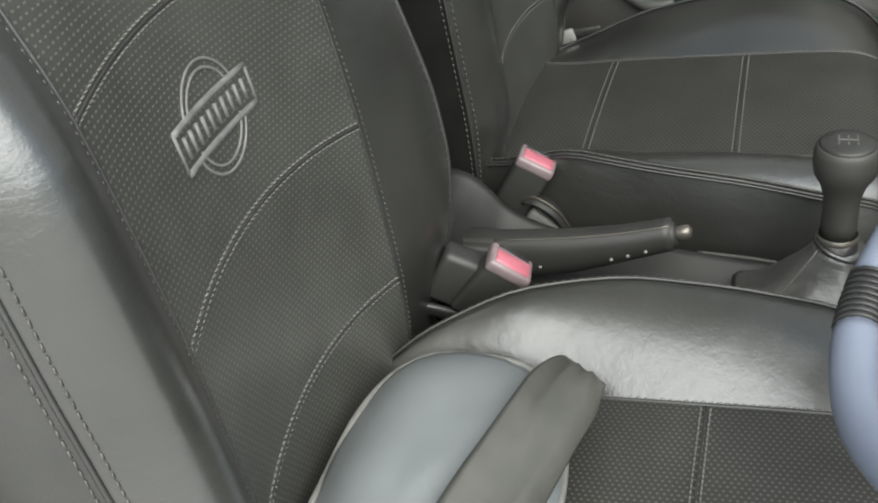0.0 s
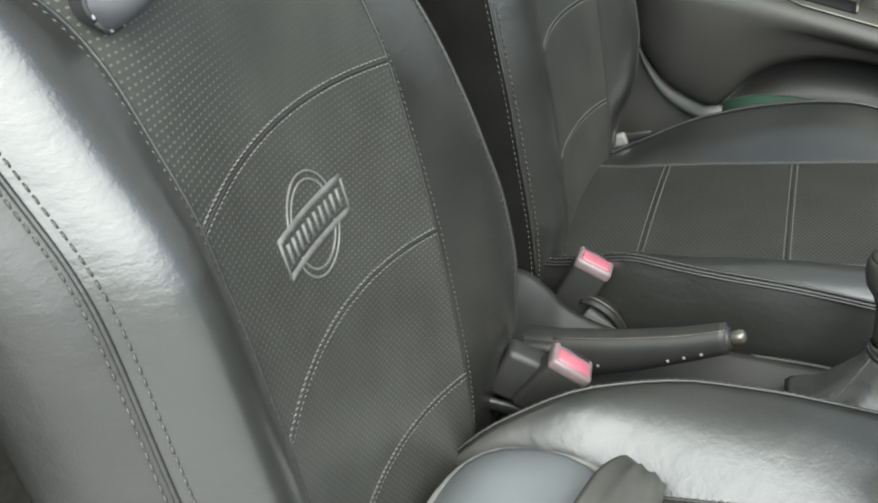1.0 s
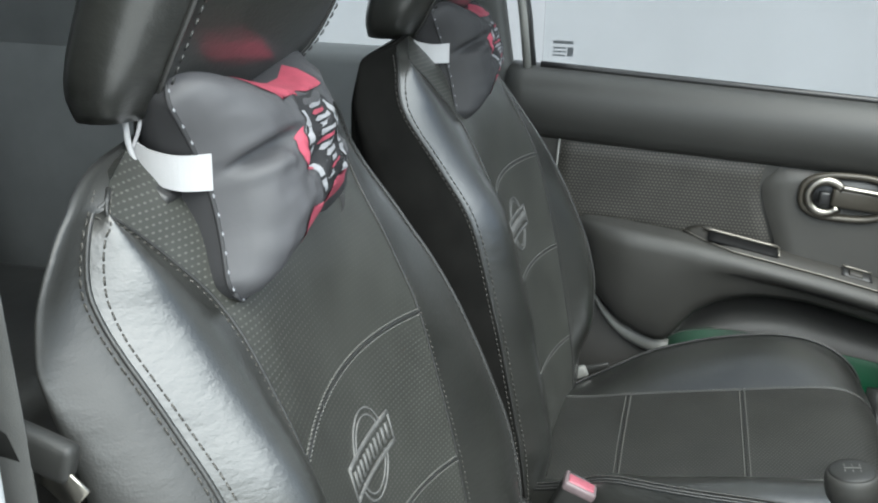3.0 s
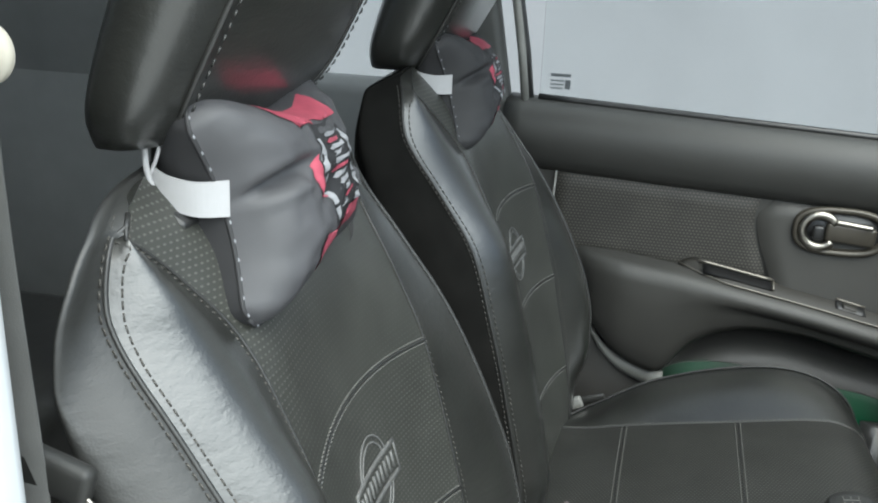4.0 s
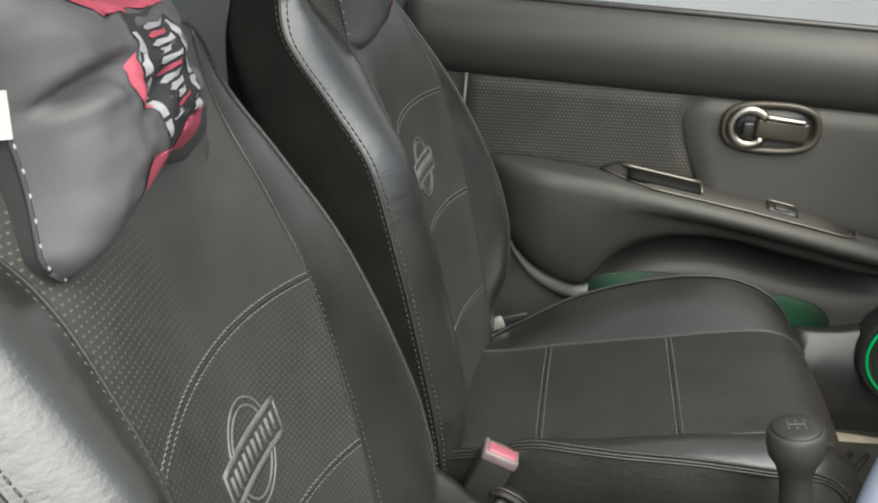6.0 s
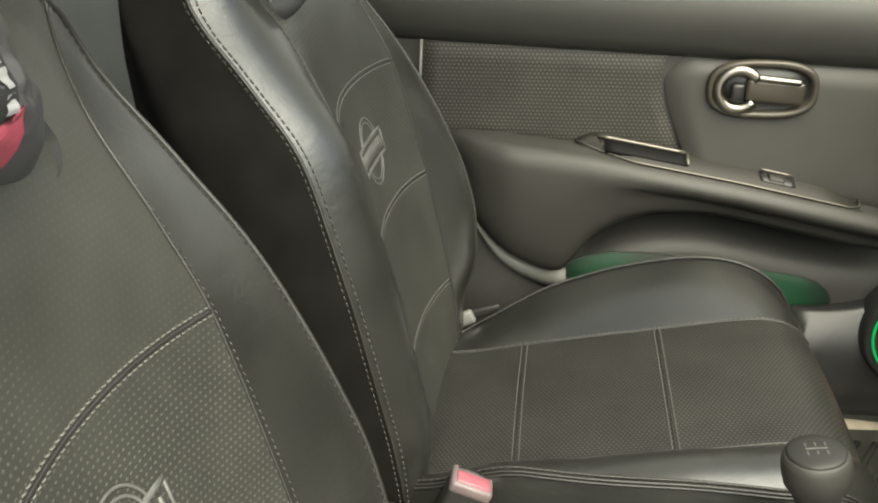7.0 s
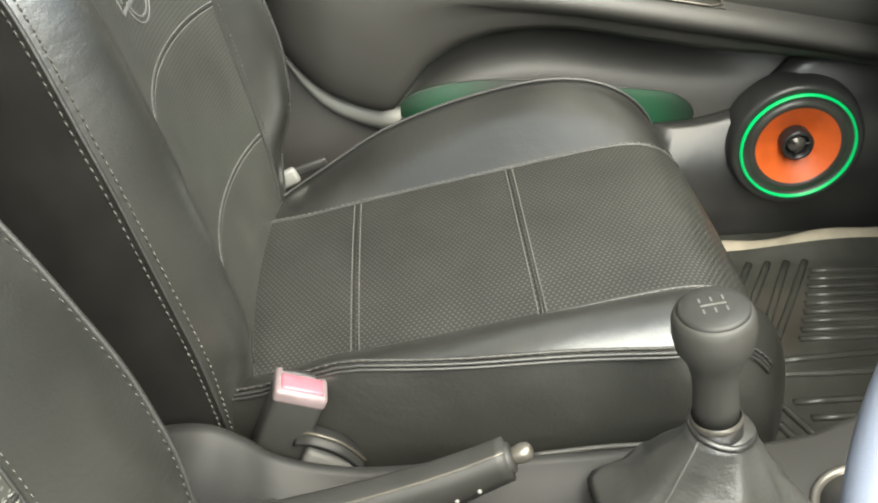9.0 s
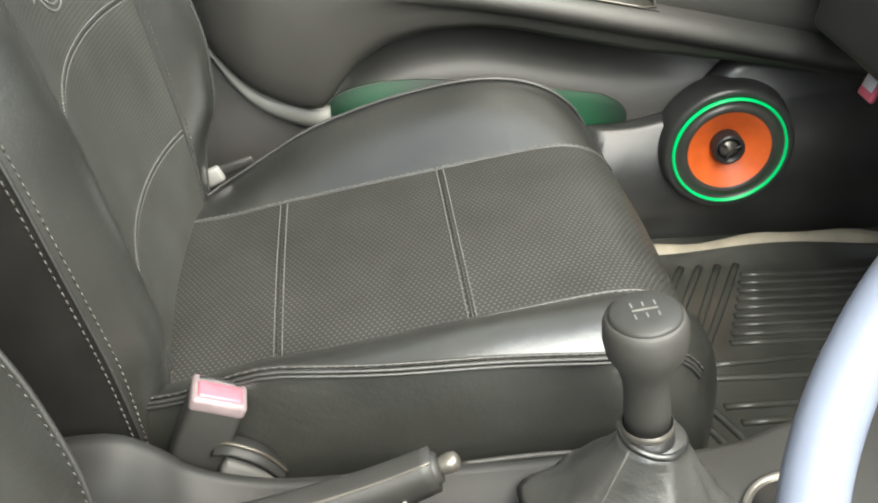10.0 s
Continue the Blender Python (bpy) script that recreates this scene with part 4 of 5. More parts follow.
for i, p in enumerate(strip):
    w = 0.006 + 0.010 * sstep(0.25, 1.0, i / len(strip))
    sv.append([p + Vector((0, 0.012, -w)), p + Vector((0, -0.004, -w)), p + Vector((0, -0.008, 0)), p + Vector((0, -0.004, w)), p + Vector((0, 0.012, w))])
pmesh("edge_strip", *loft(sv), M_STRIP, door, "pale grey curved pocket edge")
pk = [(0.191, 0.374), (0.208, 0.390), (0.239, 0.402), (0.298, 0.411), (0.37, 0.408), (0.476, 0.393), (0.545, 0.384), (0.582, 0.376), (0.608, 0.357), (0.614, 0.336), (0.600, 0.322), (0.569, 0.317), (0.45, 0.318), (0.30, 0.330), (0.215, 0.352)]
pks = [(p.x, p.y) for p in smooth_path([(a, b, 0) for a, b in pk + pk[:1]], 4)[:-1]]
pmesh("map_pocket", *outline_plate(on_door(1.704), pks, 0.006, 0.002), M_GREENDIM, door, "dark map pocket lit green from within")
pmesh("pocket_rim", *tube([on_door(1.698) @ Vector((a, b, 0)) for a, b in pks + pks[:1]], 0.0013, 6, 1, (0, 1, 0)), M_LOWER, door)

# window glass with a small printed label
v, f = rbox(pose(0.50, 1.712, 1.10), 1.14, 0.004, 0.56, 0.0)
pane = pmesh("pane", v, f, M_GLASS, door, "clear passenger window glass", False)
pane.visible_shadow = False
for k, (w, h, z) in enumerate(((0.036, 0.0055, 0.910), (0.024, 0.0028, 0.900), (0.024, 0.0028, 0.8935), (0.022, 0.0028, 0.887))):
    pmesh("label_bar", *rbox(pose(-0.052 + w / 2, 1.7085, z), w, 0.0008, h, 0.0), M_STICKER, door, "", False)
pmesh("label_bar", *rbox(pose(-0.021, 1.7085, 0.894), 0.010, 0.0008, 0.016, 0.0), M_STICKER, door, "", False)
pmesh("window_frame", *tube([(-0.088, 1.705, 0.862), (-0.100, 1.705, 0.95), (-0.125, 1.705, 1.08), (-0.17, 1.705, 1.36)], 0.010, 8), M_PLASTIC_S, door)
pmesh("window_header", *rbox(pose(0.42, 1.70, 1.41), 1.2, 0.06, 0.06, 0.02, 3), M_PILLAR, door)

# ---- speaker in the front of the door ----
pod = thing("door_speaker", (0.752, 1.69, 0.307), "round door speaker with orange cone and green lit ring", "speaker")
SPK = Matrix.Translation((0.750, 1.648, 0.310)) @ Matrix.Rotation(radians(-4), 4, 'Z') @ DOORM
hp = [(0.555, 0.332), (0.62, 0.336), (0.675, 0.352), (0.71, 0.385), (0.75, 0.428), (0.80, 0.436), (0.90, 0.440), (1.20, 0.430), (1.24, 0.30), (1.20, 0.14), (0.90, 0.13), (0.78, 0.13), (0.66, 0.135), (0.56, 0.14)]
hps = [(p.x, p.y) for p in smooth_path([(a, b, 0) for a, b in hp + hp[:1]], 4)[:-1]]
pmesh("housing", *outline_plate(on_door(1.704), hps, 0.030, 0.016), M_POD, pod, "satin black moulded speaker housing")
pmesh("surround", *lathe(SPK, [(0.098, -0.040), (0.0945, -0.014), (0.0925, -0.002), (0.0895, 0.003), (0.0865, 0.004), (0.0805, 0.002)], 64, False), M_POD, pod)
pmesh("light_ring", *lathe(SPK, [(0.0805, 0.004), (0.0795, 0.009), (0.0775, 0.009), (0.0762, 0.005)], 64, False), M_GREEN, pod, "glowing green light ring")
pmesh("rubber_edge", *lathe(SPK, [(0.0762, 0.005), (0.072, 0.001), (0.068, 0.005), (0.063, 0.007), (0.0585, 0.004)], 64, False), M_RUBBER, pod)
pmesh("cone", *lathe(SPK, [(0.0585, 0.004), (0.045, -0.004), (0.030, -0.013), (0.020, -0.019)], 64, False), M_ORANGE, pod, "orange speaker cone")
pmesh("tweeter_ring", *lathe(SPK, [(0.0225, -0.020), (0.0225, 0.002), (0.020, 0.005), (0.017, 0.004), (0.015, -0.004)], 40, False), M_PLASTIC_S, pod)
pmesh("tweeter", *lathe(SPK, [(0.015, -0.004), (0.011, 0.000), (0.006, 0.003), (0.0015, 0.004)], 32), M_GUNMETAL, pod)
for k in range(3):
    pmesh("strut", *rbox(SPK @ pose(0, 0, 0.003, 0, 0, 120 * k + 20) @ pose(0.012, 0, 0), 0.012, 0.003, 0.003, 0.001, 1), M_PLASTIC_S, pod)

# ---- floor on the passenger side ----
secs = []
for x in np.linspace(0.2, 1.4, 60):
    h = 0.166 + 0.007 * math.sin(x * 15 + 1.0) + 0.003 * math.sin(x * 41)
    o = 0.003 * math.sin(x * 22)
    secs.append([Vector((x, 1.607 + o, FLOOR)), Vector((x, 1.609 + o, h - 0.010)), Vector((x, 1.616 + o, h)), Vector((x, 1.634, h + 0.004)), Vector((x, 1.645, h - 0.002)), Vector((x, 1.645, FLOOR))])
tagged(pmesh("sill_trim", *loft(secs), M_SILL, None, "pale beige rumpled sill trim along the door"), "", "sill trim", "", "structure")
slab("door_step", 0.0, 1.4, 1.646, 1.76, 0.06, 0.150, M_RUBBER, "black rubber step seal below the door", "step", 0.006)
mat_ = thing("floor_mat", (0.8, 1.35, FLOOR), "black rubber floor mat with raised ribs", "floor mat")
MAT = FLOOR + 0.045
vs, fs = [], []
NU, NV = 40, 44
for i in range(NU + 1):
    for j in range(NV + 1):
        x, y = 0.50 + 0.72 * i / NU, 1.10 + 0.512 * j / NV
        e = max(sstep(1.585, 1.608, y) * (0.013 + 0.006 * math.sin(x * 17)), sstep(1.04, 1.22, x) * 0.09)
        vs.append(Vector((x, y, MAT + e)))
for i in range(NU):
    for j in range(NV):
        a = i * (NV + 1) + j
        fs.append((a, a + 1, a + NV + 2, a + NV + 1))
k = len(vs)
vs += [Vector((v.x, v.y, FLOOR - 0.001)) for v in vs]
fs += [tuple(k + q for q in f) for f in fs]
pmesh("sheet", vs, fs, M_RUBBER, mat_)


def rib(pts, r=0.0055):
    pts = [Vector((x, y, MAT + 0.001)) for x, y in pts]
    pmesh("rib", *tube(smooth_path(pts, 3), r, 8, 0.8), M_RUBBER, mat_)


# angled border ribs round a field of parallel bars
for k in range(2):
    o = 0.027 * k
    rib([(0.764 - o, 1.585), (0.702 - o, 1.477 - 0.3 * o), (0.645 - o, 1.380 - 0.7 * o)], 0.0052)
    rib([(0.645 - o, 1.372 - 0.9 * o), (0.80 - o, 1.379 - 1.3 * o), (1.03, 1.385 - 1.4 * o)], 0.0052)
for k in range(5):
    o = 0.027 * (k + 2)
    rib([(0.764 - o, 1.585), (0.702 - o, 1.477), (0.668 - o, 1.420)], 0.0052)
for k in range(9):
    y, x0 = 1.560 - 0.0185 * k, 0.762 - 0.0085 * k
    rib([(x0, y), (0.87, y - 0.003), (1.03, y - 0.004)], 0.0048)
for k in range(4):
    o = 0.026 * k
    rib([(0.622 - o, 1.312), (0.650 - o, 1.240), (0.690 - o, 1.140)], 0.0055)
for k in range(6):
    y = 1.296 - 0.028 * k
    rib([(0.645 + 0.011 * k, y), (0.80, y + 0.001), (1.03, y + 0.002)], 0.0052)

# ---- centre console ----
con = thing("center_console", (0.25, 0.965, FLOOR), "dark grey plastic center console between the seats", "console")
secs = []
for x, zt, hw, dip in ((-0.16, 0.40, 0.085, 0.0), (-0.05, 0.412, 0.086, 0.004), (0.02, 0.418, 0.086, 0.012), (0.055, 0.402, 0.085, 0.020), (0.085, 0.378, 0.083, 0.022), (0.14, 0.364, 0.080, 0.024),
                       (0.20, 0.364, 0.078, 0.026), (0.30, 0.368, 0.076, 0.028), (0.36, 0.369, 0.076, 0.022), (0.42, 0.372, 0.080, 0.010), (0.46, 0.374, 0.082, 0.004)):
    c = 0.962
    prof = [(c - hw, FLOOR), (c - hw, zt - 0.02), (c - hw + 0.004, zt - 0.006), (c - hw + 0.010, zt), (c - hw + 0.018, zt - 0.004), (c - hw + 0.026, zt - dip), (c, zt - dip),
            (c + hw - 0.026, zt - dip), (c + hw - 0.018, zt - 0.004), (c + hw - 0.010, zt), (c + hw - 0.004, zt - 0.006), (c + hw, zt - 0.02), (c + hw, FLOOR)]
    secs.append([Vector((x, y, z)) for y, z in prof])
fine_secs = []
for a in range(len(secs[0])):
    fine_secs.append(smooth_path([s[a] for s in secs], 4))
pmesh("body", *loft([[fs_[i] for fs_ in fine_secs] for i in range(len(fine_secs[0]))]), M_MATTE, con)
pmesh("edge_rail", *tube(smooth_path([(0.295, 1.030, 0.366), (0.357, 1.030, 0.370), (0.418, 1.030, 0.369)], 6), 0.0022, 8), M_DOOR, con, "pale worn console edge")
# front of the console, rising to the dashboard
secs = []
for x, zt, hw in ((0.455, 0.366, 0.078), (0.475, 0.364, 0.080), (0.53, 0.373, 0.080), (0.60, 0.405, 0.082), (0.70, 0.455, 0.088), (0.80, 0.53, 0.095)):
    c = 0.962
    secs.append([Vector((x, y, z)) for y, z in ((c - hw, FLOOR), (c - hw, zt - 0.03), (c - hw + 0.008, zt - 0.008), (c - hw + 0.02, zt), (c, zt + 0.003), (c + hw - 0.02, zt), (c + hw - 0.008, zt - 0.008), (c + hw, zt - 0.03), (c + hw, FLOOR))])
pmesh("front_panel", *loft(secs), M_DOOR, con, "grey plastic console front")
pmesh("cup_ring", *lathe(pose(0.535, 0.945, 0.379, 0, -14, 0), [(0.036, -0.004), (0.037, 0.003), (0.034, 0.005), (0.030, 0.003), (0.029, -0.004)], 40, False), M_GUNMETAL, con)
pmesh("cup_floor", *lathe(pose(0.535, 0.945, 0.3785, 0, -14, 0), [(0.030, -0.002), (0.030, 0.001), (0.001, 0.0012)], 32), M_PLASTIC_S, con)
for k in range(2):
    pmesh("screw", *lathe(pose(0.515 + 0.02 * k, 0.905, 0.3705 + 0.003 * k, 0, -12, 0), [(0.005, -0.002), (0.005, 0.002), (0.003, 0.003), (0.0005, 0.003)], 16), M_CHROME, con)

# ---- gear lever ----
gear = thing("gear_lever", (0.42, 0.96, 0.35), "black gear lever with round knob and leather gaiter", "gear lever")
GL = Matrix.Translation((0.421, 0.960, 0.434)) @ Matrix.Rotation(radians(-8), 4, 'Y')
pmesh("knob", *lathe(GL, [(0.0168, 0.030), (0.0165, 0.046), (0.0160, 0.060), (0.0168, 0.074), (0.0205, 0.088), (0.0272, 0.100), (0.0290, 0.112), (0.0286, 0.122), (0.0270, 0.127), (0.0255, 0.1285), (0.024, 0.1290)], 40, True), M_DOOR, gear, "worn black mushroom knob")
pmesh("cap", *lathe(GL, [(0.0248, 0.1270), (0.0246, 0.1300), (0.0225, 0.1318), (0.012, 0.1330), (0.001, 0.1332)], 40), M_PLASTIC, gear, "grey shift pattern cap")
for k, (a, b) in enumerate(((-0.008, 0.006), (0.0, 0.006), (0.008, 0.006), (-0.008, -0.006), (0.0, -0.006), (0.008, -0.006))):
    pmesh("gate_mark", *rbox(GL @ pose(a, b, 0.1332), 0.0012, 0.0045, 0.0008, 0.0), M_GATE, gear, "", False)
pmesh("gate_mark", *rbox(GL @ pose(0, 0, 0.1334), 0.0174, 0.0014, 0.0008, 0.0), M_GATE, gear, "", False)
pmesh("neck_ring", *lathe(GL, [(0.0180, 0.026), (0.0195, 0.028), (0.0195, 0.031), (0.0180, 0.033)], 32, False), M_GUNMETAL, gear)
pmesh("lower_neck", *lathe(GL, [(0.0205, 0.004), (0.0195, 0.012), (0.0188, 0.028)], 32), M_PLASTIC_S, gear)
secs = []
NA = 56
for t in np.linspace(0, 1, 16):
    r0 = 0.0235 + 0.052 * t ** 1.35
    z = 0.452 - 0.085 * t
    sec = []
    for k in range(NA):
        a = 2 * math.pi * k / NA
        fold = 0.17 * t * math.sin(4 * a + 0.6 + 1.6 * t) + 0.09 * t * math.sin(9 * a + 3.0 * t) + 0.06 * math.sin(math.pi * t) * math.sin(2 * a + 7 * t)
        sq = 1 + 0.16 * t * abs(math.sin(2 * a)) ** 2
        r = r0 * (1 + fold * (1 - 0.5 * t)) * sq
        sec.append(Vector((0.422 - 0.004 * t + r * math.cos(a) * 1.05, 0.960 + r * math.sin(a), z)))
    secs.append(sec)
pmesh("gaiter", *loft(secs), M_GAITER, gear, "creased black leather gaiter")
pmesh("collar", *tube([(0.422 + 0.0235 * math.cos(a), 0.96 + 0.0235 * math.sin(a), 0.453 - 0.004 * math.cos(a)) for a in np.linspace(0, 2 * math.pi, 33)], 0.0028, 8), M_LEATHER, gear)
pmesh("gaiter_seam", *tube([secs[i][33] + Vector((0, -0.0008, 0)) for i in range(16)], 0.0010, 6), M_THREAD, gear)

# ---- handbrake ----
hb = thing("handbrake", (0.06, 0.965, 0.36), "black plastic handbrake lever with worn release button", "handbrake")
ax = smooth_path([(0.02, 0.962, 0.356), (0.08, 0.962, 0.366), (0.147, 0.963, 0.382), (0.21, 0.964, 0.405), (0.266, 0.966, 0.429)], 5)
secs = []
for i, p in enumerate(ax):
    t = i / (len(ax) - 1)
    w = 0.0185 - 0.0045 * t
    hgt = 0.024 - 0.0095 * sstep(0.35, 1.0, t)
    # flat-topped section with chamfered shoulders and a narrower keel
    ring = ((-1, 0.35), (-0.62, 0.98), (-0.4, 1.04), (0.4, 1.04), (0.62, 0.98), (1, 0.35), (0.98, -0.3), (0.80, -0.85), (0.4, -1.0), (-0.4, -1.0), (-0.80, -0.85), (-0.98, -0.3))
    secs.append([p + Vector((-0.35 * hgt * b_, w * a_, hgt * b_)) for a_, b_ in ring])
pmesh("grip", *loft(secs), M_PLASTIC, hb)
pmesh("ridge", *tube([s_[1] + Vector((0, 0, 0.0002)) for s_ in secs[6:]], 0.0010, 6), M_GUNMETAL, hb, "worn pale ridge")
e = ax[-1]
BT = Matrix.Translation(e) @ (Vector((0.93, 0.03, 0.36)).to_track_quat('Z', 'Y').to_matrix().to_4x4())
pmesh("end_collar", *lathe(BT, [(0.0125, -0.006), (0.0130, -0.001), (0.0115, 0.003), (0.0080, 0.004)], 28), M_PLASTIC, hb)
pmesh("button", *lathe(BT, [(0.0055, 0.002), (0.0070, 0.006), (0.0078, 0.012), (0.0066, 0.017), (0.0035, 0.019), (0.0005, 0.0193)], 24), M_GUNMETAL, hb, "worn grey push button")
for xs, dz in ((0.135, 0.0), (0.208, -0.003), (0.224, -0.002), (0.241, -0.001)):
    i = min(range(len(ax)), key=lambda q: abs(ax[q].x - xs))
    p = secs[i][11] + Vector((xs - ax[i].x, 0, (xs - ax[i].x) * 0.4 + dz))
    pmesh("stud", *lathe(Matrix.Translation(p) @ pose(0, 0, 0, 90, 0, 0), [(0.0018, -0.002), (0.0018, 0.0010), (0.0010, 0.0016), (0.0003, 0.0017)], 12), M_STRIP, hb)
pmesh("slot_cover", *rbox(pose(0.03, 0.962, 0.372, 0, -8, 0), 0.12, 0.045, 0.018, 0.007, 3), M_PLASTIC, hb)


# ---- belt buckles ----
def build_buckle(a, b, label, length=0.082):
    a, b = Vector(a), Vector(b)
    w = b - a
    u = w.normalized()
    up = Vector((0.43, -0.02, 0.90))
    up = (up - u * up.dot(u)).normalized()
    d = up.cross(u).normalized()
    c = (a + b) / 2 + d * 0.0
    ob = thing("belt_buckle", c - up * length, label, "belt buckle", "belt buckles")
    m = Matrix((Vector((*u, 0)), Vector((*d, 0)), Vector((*up, 0)), Vector((0, 0, 0, 1)))).transposed()
    m = Matrix.Translation(c) @ m
    W = w.length
    pmesh("housing", *rbox(m @ pose(0, 0, -length / 2 - 0.003), W * 0.97, 0.030, length, 0.006, 3), M_PLASTIC, ob)
    pmesh("button_rim", *rbox(m @ pose(0, 0, -0.004), W, 0.031, 0.014, 0.004, 3), M_BUCKLE, ob, "pale pink worn button surround")
    pmesh("button", *rbox(m @ pose(0, -0.003, 0.002), W * 0.80, 0.017, 0.006, 0.002, 2), M_RED, ob, "red release button")
    pmesh("slot", *rbox(m @ pose(0, 0.0105, 0.0028), W * 0.76, 0.0035, 0.002, 0.0005, 1), M_PLASTIC_S, ob)
    pmesh("stalk", *rbox(m @ pose(0.002, 0, -length - 0.02), 0.028, 0.010, 0.06, 0.003, 2), M_PLASTIC_S, ob)
    return ob


build_buckle((0.086, 1.058, 0.441), (0.127, 1.061, 0.424), "black seat belt buckle with red button by passenger seat")
build_buckle((0.103, 0.858, 0.448), (0.142, 0.866, 0.424), "black seat belt buckle with red button by driver seat", 0.075)
cov = thing("anchor_cover", (0.08, 0.86, 0.36), "dark plastic belt anchor cover beside the driver seat", "anchor cover")
pmesh("cover", *rbox(pose(0.072, 0.868, 0.402, 0, 24, 12), 0.060, 0.030, 0.06, 0.007, 3), M_PLASTIC, cov)
pmesh("tab", *rbox(pose(0.062, 0.846, 0.372, 10, 20, 20), 0.052, 0.008, 0.014, 0.003, 2), M_PLASTIC_S, cov)
brk = thing("seat_bracket", (0.14, 1.050, 0.35), "worn steel seat bracket beside the buckle", "bracket")
bp_ = smooth_path([(0.098, 1.050, 0.384), (0.112, 1.046, 0.386), (0.131, 1.044, 0.378), (0.143, 1.045, 0.366), (0.152, 1.048, 0.350)], 5)
pmesh("bracket", *loft([[p + Vector((0, -0.009, 0.002)), p + Vector((0.001, 0.009, 0.006)), p + Vector((-0.001, 0.009, 0.003)), p + Vector((-0.003, -0.009, -0.001))] for p in bp_]), M_MATTE, brk)
pmesh("bracket_rib", *tube([p + Vector((0.001, -0.001, 0.005)) for p in bp_], 0.0016, 8), M_BRONZE, brk, "worn steel rib")
pmesh("bracket_foot", *rbox(pose(0.122, 1.046, 0.358, 0, 28, 0), 0.044, 0.016, 0.022, 0.004, 2), M_BELT, brk)
tag = thing("belt_anchor", (0.044, 1.534, 0.33), "pale belt anchor bolt beside the passenger seat", "belt anchor")
pmesh("anchor", *rbox(pose(0.050, 1.548, 0.356, 0, -25, 0), 0.034, 0.012, 0.022, 0.004, 2), M_STRIP, tag)
pmesh("plate", *rbox(pose(0.080, 1.556, 0.366, 0, -18, 0), 0.05, 0.006, 0.014, 0.003, 2), M_PLASTIC, tag)

# ---- cloth pouch on the driver seat ----
pad = thing("seat_pouch", (0.13, 0.56, 0.40), "grey satin cloth pouch with folded strap on driver seat", "pouch")
NP_, NR = 56, 14
cx0, cy0 = 0.128, 0.560


def pad_r(a):
    c, s = math.cos(a), math.sin(a)
    rx = 0.092 if c > 0 else 0.080
    ry = 0.168 if s > 0 else 0.150
    return (abs(c / rx) ** 3.2 + abs(s / ry) ** 3.2) ** (-1 / 3.2) * (1 + 0.015 * math.sin(5 * a))


vs, fs = [], []
for i in range(NR + 1):
    k = i / NR
    for j in range(NP_):
        a = 2 * math.pi * j / NP_
        r = pad_r(a) * k
        x, y = cx0 + r * math.cos(a), cy0 + r * math.sin(a)
        z = 0.432 + 0.042 * (1 - k ** 2.6) + 0.007 * noise.noise(Vector((x * 11, y * 11, 2.0))) * sstep(0.0, 0.3, k)
        vs.append(Vector((x, y, z)))
for i in range(NR):
    for j in range(NP_):
        fs.append((i * NP_ + j, i * NP_ + (j + 1) % NP_, (i + 1) * NP_ + (j + 1) % NP_, (i + 1) * NP_ + j))
k = len(vs)
vs += [Vector((v.x, v.y, 0.388)) for v in vs[-NP_:]]
fs += [(k - NP_ + j, k - NP_ + (j + 1) % NP_, k + (j + 1) % NP_, k + j) for j in range(NP_)]
pmesh("top", vs, fs, M_PAD, pad)
rim = [Vector((cx0 + pad_r(a) * 1.01 * math.cos(a), cy0 + pad_r(a) * 1.01 * math.sin(a), 0.431 + 0.003 * math.sin(6 * a))) for a in np.linspace(0, 2 * math.pi, 80)]
pmesh("piping", *tube(rim, 0.0032, 8), M_PADEDGE, pad)
# wide strap folded over the edge of the pouch
for nm, p, half, prof in (("strap", [(0.217, 0.726, 0.446), (0.214, 0.700, 0.466), (0.205, 0.655, 0.477), (0.193, 0.60, 0.480), (0.178, 0.54, 0.478), (0.160, 0.46, 0.470)], 0.025,
                           ((-1, 0.0), (-0.75, 0.004), (-0.4, 0.0), (-0.1, 0.006), (0.15, 0.001), (0.5, 0.007), (0.8, 0.003), (1, -0.008))),):
    sp = smooth_path(p, 7)
    secs = []
    for i, q in enumerate(sp):
        t = i / (len(sp) - 1)
        wide = half * (0.80 + 0.35 * sstep(0.1, 0.4, t))
        lean = Vector((0.93, -0.28, -0.30))
        top = [q + lean * wide * a_ + Vector((0, 0, 1.5 * sstep(0.0, 0.35, t) * b_ * (1 + 0.7 * math.sin(6 * t + a_ * 2)))) for a_, b_ in prof]
        secs.append(top + [v - Vector((0, 0, 0.0035)) for v in reversed(top)])
    pmesh(nm, *loft(secs), M_PADDARK, pad, "dark grey folded strap")

# ---- steering wheel ----
whl = thing("steering_wheel", (0.504, 0.64, 0.72), "pale blue-grey leather steering wheel with dark grips", "steering wheel")
WM = Matrix.Translation((0.504, 0.64, 0.72)) @ Matrix.Rotation(radians(-55), 4, 'Y') @ Matrix.Rotation(radians(90), 4, 'Z')
RW = 0.187


def rim_arc(a0, a1, r, n=40):
    return tube([WM @ Vector((RW * math.cos(a), RW * math.sin(a), 0)) for a in np.linspace(a0, a1, n)], r, 14)


GA = [(radians(62), radians(77)), (radians(150), radians(165))]
pmesh("rim", *rim_arc(radians(77), radians(150), 0.0165, 30), M_WHEEL, whl)
pmesh("rim", *rim_arc(radians(165), radians(422), 0.0165, 90), M_WHEEL, whl)
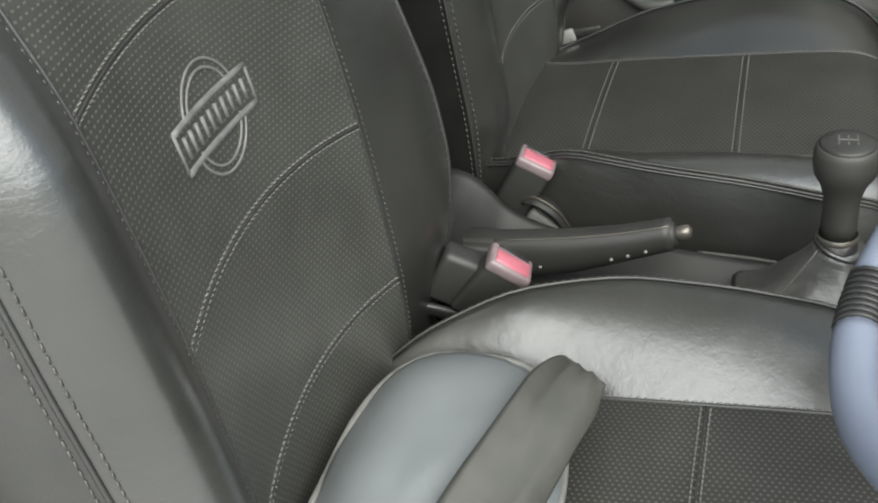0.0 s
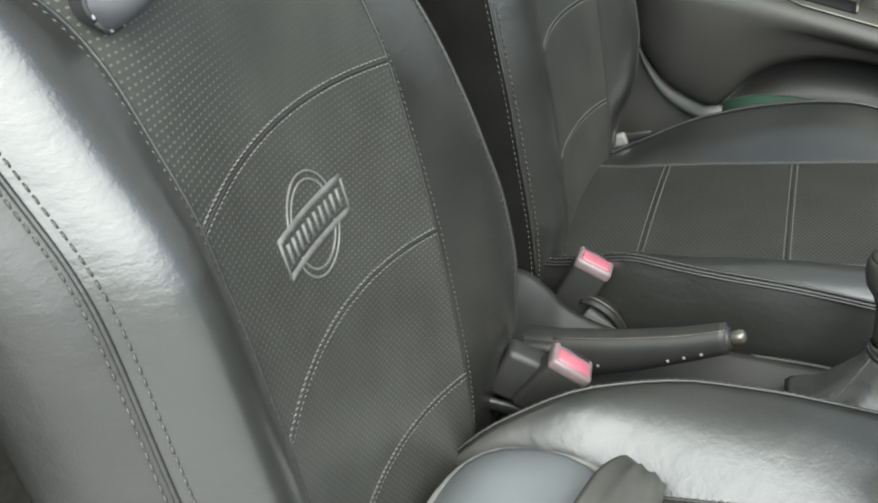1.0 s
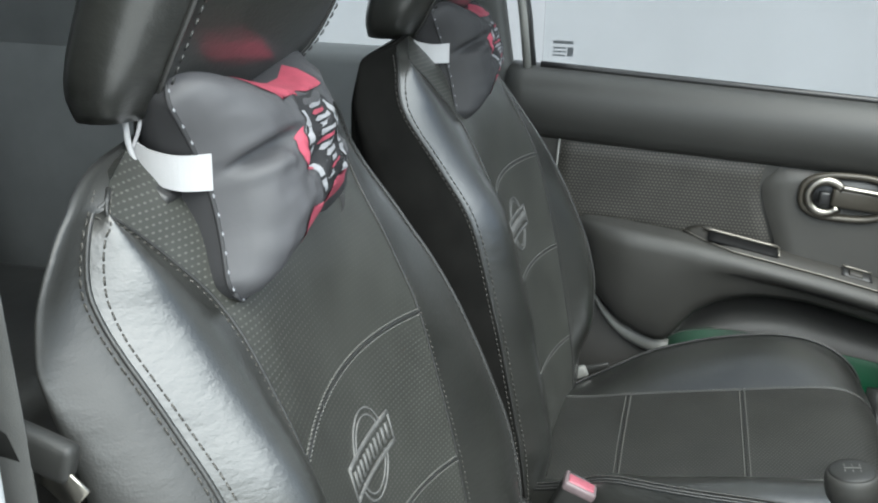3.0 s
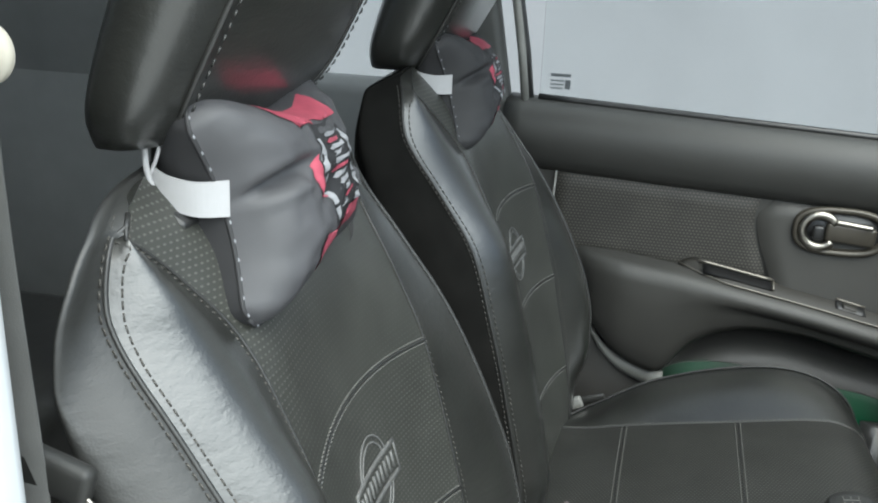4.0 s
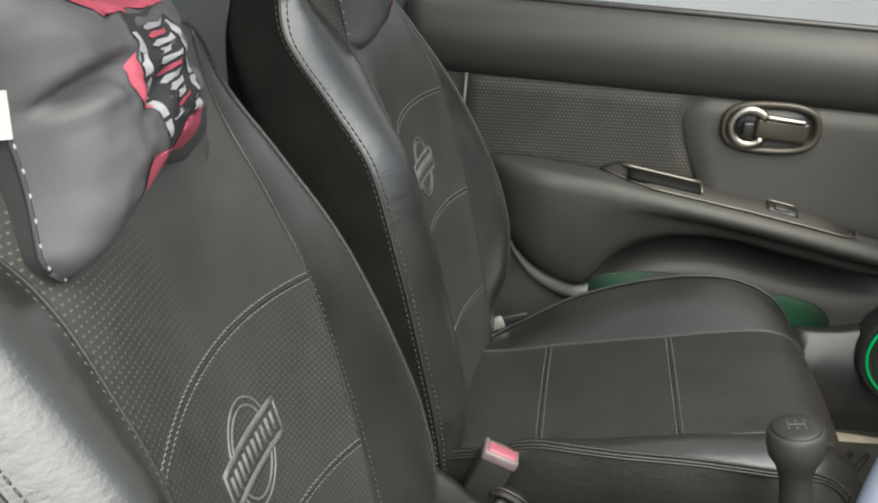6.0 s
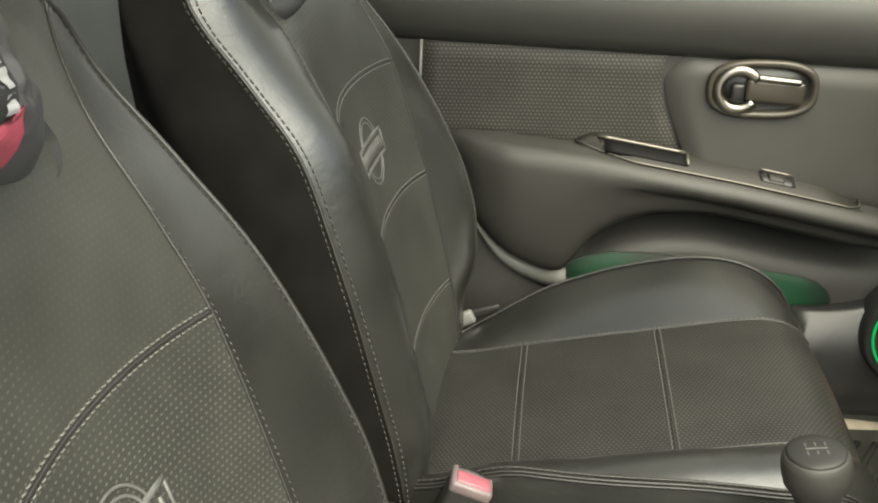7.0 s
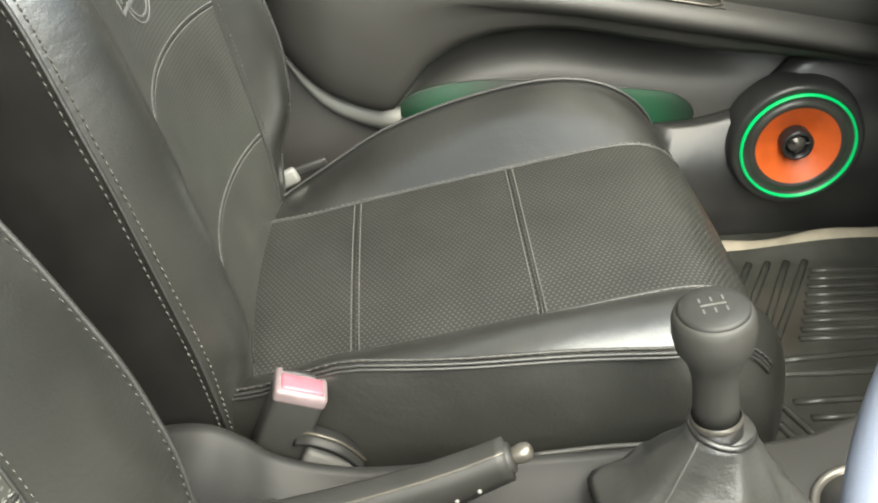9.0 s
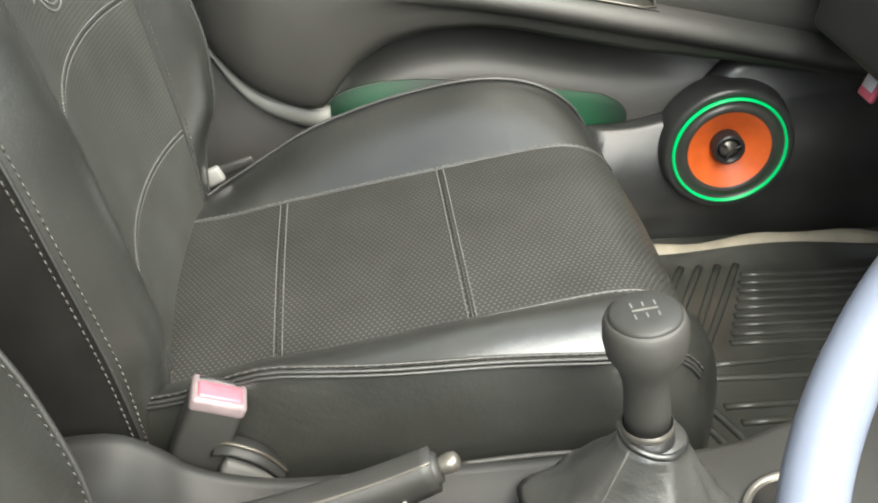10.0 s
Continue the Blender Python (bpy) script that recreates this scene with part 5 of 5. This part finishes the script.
for a0, a1 in GA:
    gr = pmesh("grip", *rim_arc(a0, a1, 0.0158, 16), M_WHEELDARK, whl, "dark ribbed grip")
    for k in range(9):
        a = a0 + (a1 - a0) * (k + 0.5) / 9
        c = WM @ Vector((RW * math.cos(a), RW * math.sin(a), 0))
        u = (WM.to_3x3() @ Vector((math.cos(a), math.sin(a), 0))).normalized()
        w3 = (WM.to_3x3() @ Vector((0, 0, 1))).normalized()
        pmesh("rib", *tube([c + u * 0.0165 * math.cos(b) + w3 * 0.0165 * math.sin(b) for b in np.linspace(0, 2 * math.pi, 17)], 0.0016, 5), M_WHEELDARK, gr)
pmesh("hub", *rbox(WM @ pose(0, 0.0, -0.02), 0.17, 0.14, 0.05, 0.022, 4), M_WHEELDARK, whl, "dark grey wheel hub")
for a in (0, 180, 270):
    pmesh("spoke", *rbox(WM @ pose(0, 0, -0.008, 0, 0, a) @ pose(0.125, 0, 0), 0.11, 0.045, 0.016, 0.006, 3), M_WHEELDARK, whl)
pmesh("column", *tube([(0.50, 0.64, 0.706), (0.80, 0.64, 0.50)], [0.05, 0.06], 20), M_PLASTIC_S, whl)

# ---- dashboard ----
dash = thing("dashboard", (1.0, 0.98, 0.4), "dark plastic dashboard with glove box", "dashboard")
secs = []
for y in np.linspace(0.32, 1.655, 30):
    prof = [(0.80, 0.86), (0.775, 0.80), (0.78, 0.72), (0.80, 0.64), (0.815, 0.56), (0.85, 0.50), (0.93, 0.46), (1.15, 0.44), (1.35, 0.60), (1.30, 0.93), (1.05, 0.95), (0.88, 0.93)]
    secs.append([Vector((x, y, z)) for x, z in prof])
pmesh("body", *loft(secs), M_PLASTIC, dash)
pmesh("glove_box", *rbox(pose(0.802, 1.36, 0.60, 0, 8, 0), 0.02, 0.40, 0.16, 0.012, 3), M_PLASTIC, dash)
tg = thing("dash_tag", (0.80, 1.42, 0.51), "small red and white tag at the dashboard edge", "tag")
pmesh("tag", *rbox(pose(0.800, 1.415, 0.520, 0, 18, 0), 0.008, 0.030, 0.060, 0.003, 2), M_PRINTRED, tg)
pmesh("tag_band", *rbox(pose(0.794, 1.415, 0.512, 0, 18, 0), 0.004, 0.022, 0.020, 0.001, 1), M_WHITE, tg, "white band")
slab("firewall", 1.20, 1.30, 0.30, 1.66, 0.06, 0.9, M_CARPET, "dark carpet at the front of the footwell", "firewall")

# ---- driver side pillar, belt and sill ----
np_ = thing("door_pillar", (-0.2, 0.27, 0.1), "white painted body pillar with dark inner trim", "pillar", "", "structure")
pmesh("trim", *rbox(pose(-0.232, 0.285, 0.74, 0, -2, 0), 0.20, 0.06, 1.36, 0.02, 3), M_PILLAR, np_)
pmesh("painted_edge", *rbox(pose(-0.112, 0.250, 0.74, 0, -2, 0), 0.035, 0.05, 1.40, 0.012, 3), M_PAINT, np_, "white painted pillar edge")
slab("sill", -0.12, 1.3, 0.20, 0.30, -0.02, 0.14, M_PAINT, "white painted door sill", "sill", 0.02)
belt = thing("seat_belt", (-0.14, 0.335, 0.5), "grey seat belt webbing hanging beside the seat", "seat belt")
secs = []
for i, p in enumerate(smooth_path([(-0.176, 0.335, 1.20), (-0.174, 0.338, 1.0), (-0.166, 0.342, 0.82), (-0.158, 0.345, 0.60), (-0.15, 0.345, 0.30)], 6)):
    secs.append([p + Vector((-0.022, 0.004, 0)), p + Vector((0, 0.0055, 0)), p + Vector((0.022, 0.004, 0)), p + Vector((0.022, 0.0028, 0)), p + Vector((0, 0.0040, 0)), p + Vector((-0.022, 0.0028, 0))])
pmesh("webbing", *loft(secs), M_BELT, belt)
pmesh("tongue", *rbox(pose(-0.150, 0.352, 0.836, 0, 16, 0), 0.060, 0.014, 0.026, 0.006, 3), M_PLASTIC, belt, "black plastic belt tongue")
pmesh("tongue_blade", *rbox(pose(-0.128, 0.350, 0.815, 0, 40, 0), 0.026, 0.003, 0.020, 0.001, 1), M_CHROME, belt, "steel tongue blade")
pmesh("belt_stop", *lathe(pose(-0.162, 0.346, 1.066, -90, 0, 0), [(0.016, -0.004), (0.016, 0.004), (0.013, 0.008), (0.007, 0.010), (0.001, 0.0105)], 28), M_CREAM, belt, "cream round belt guide cap")
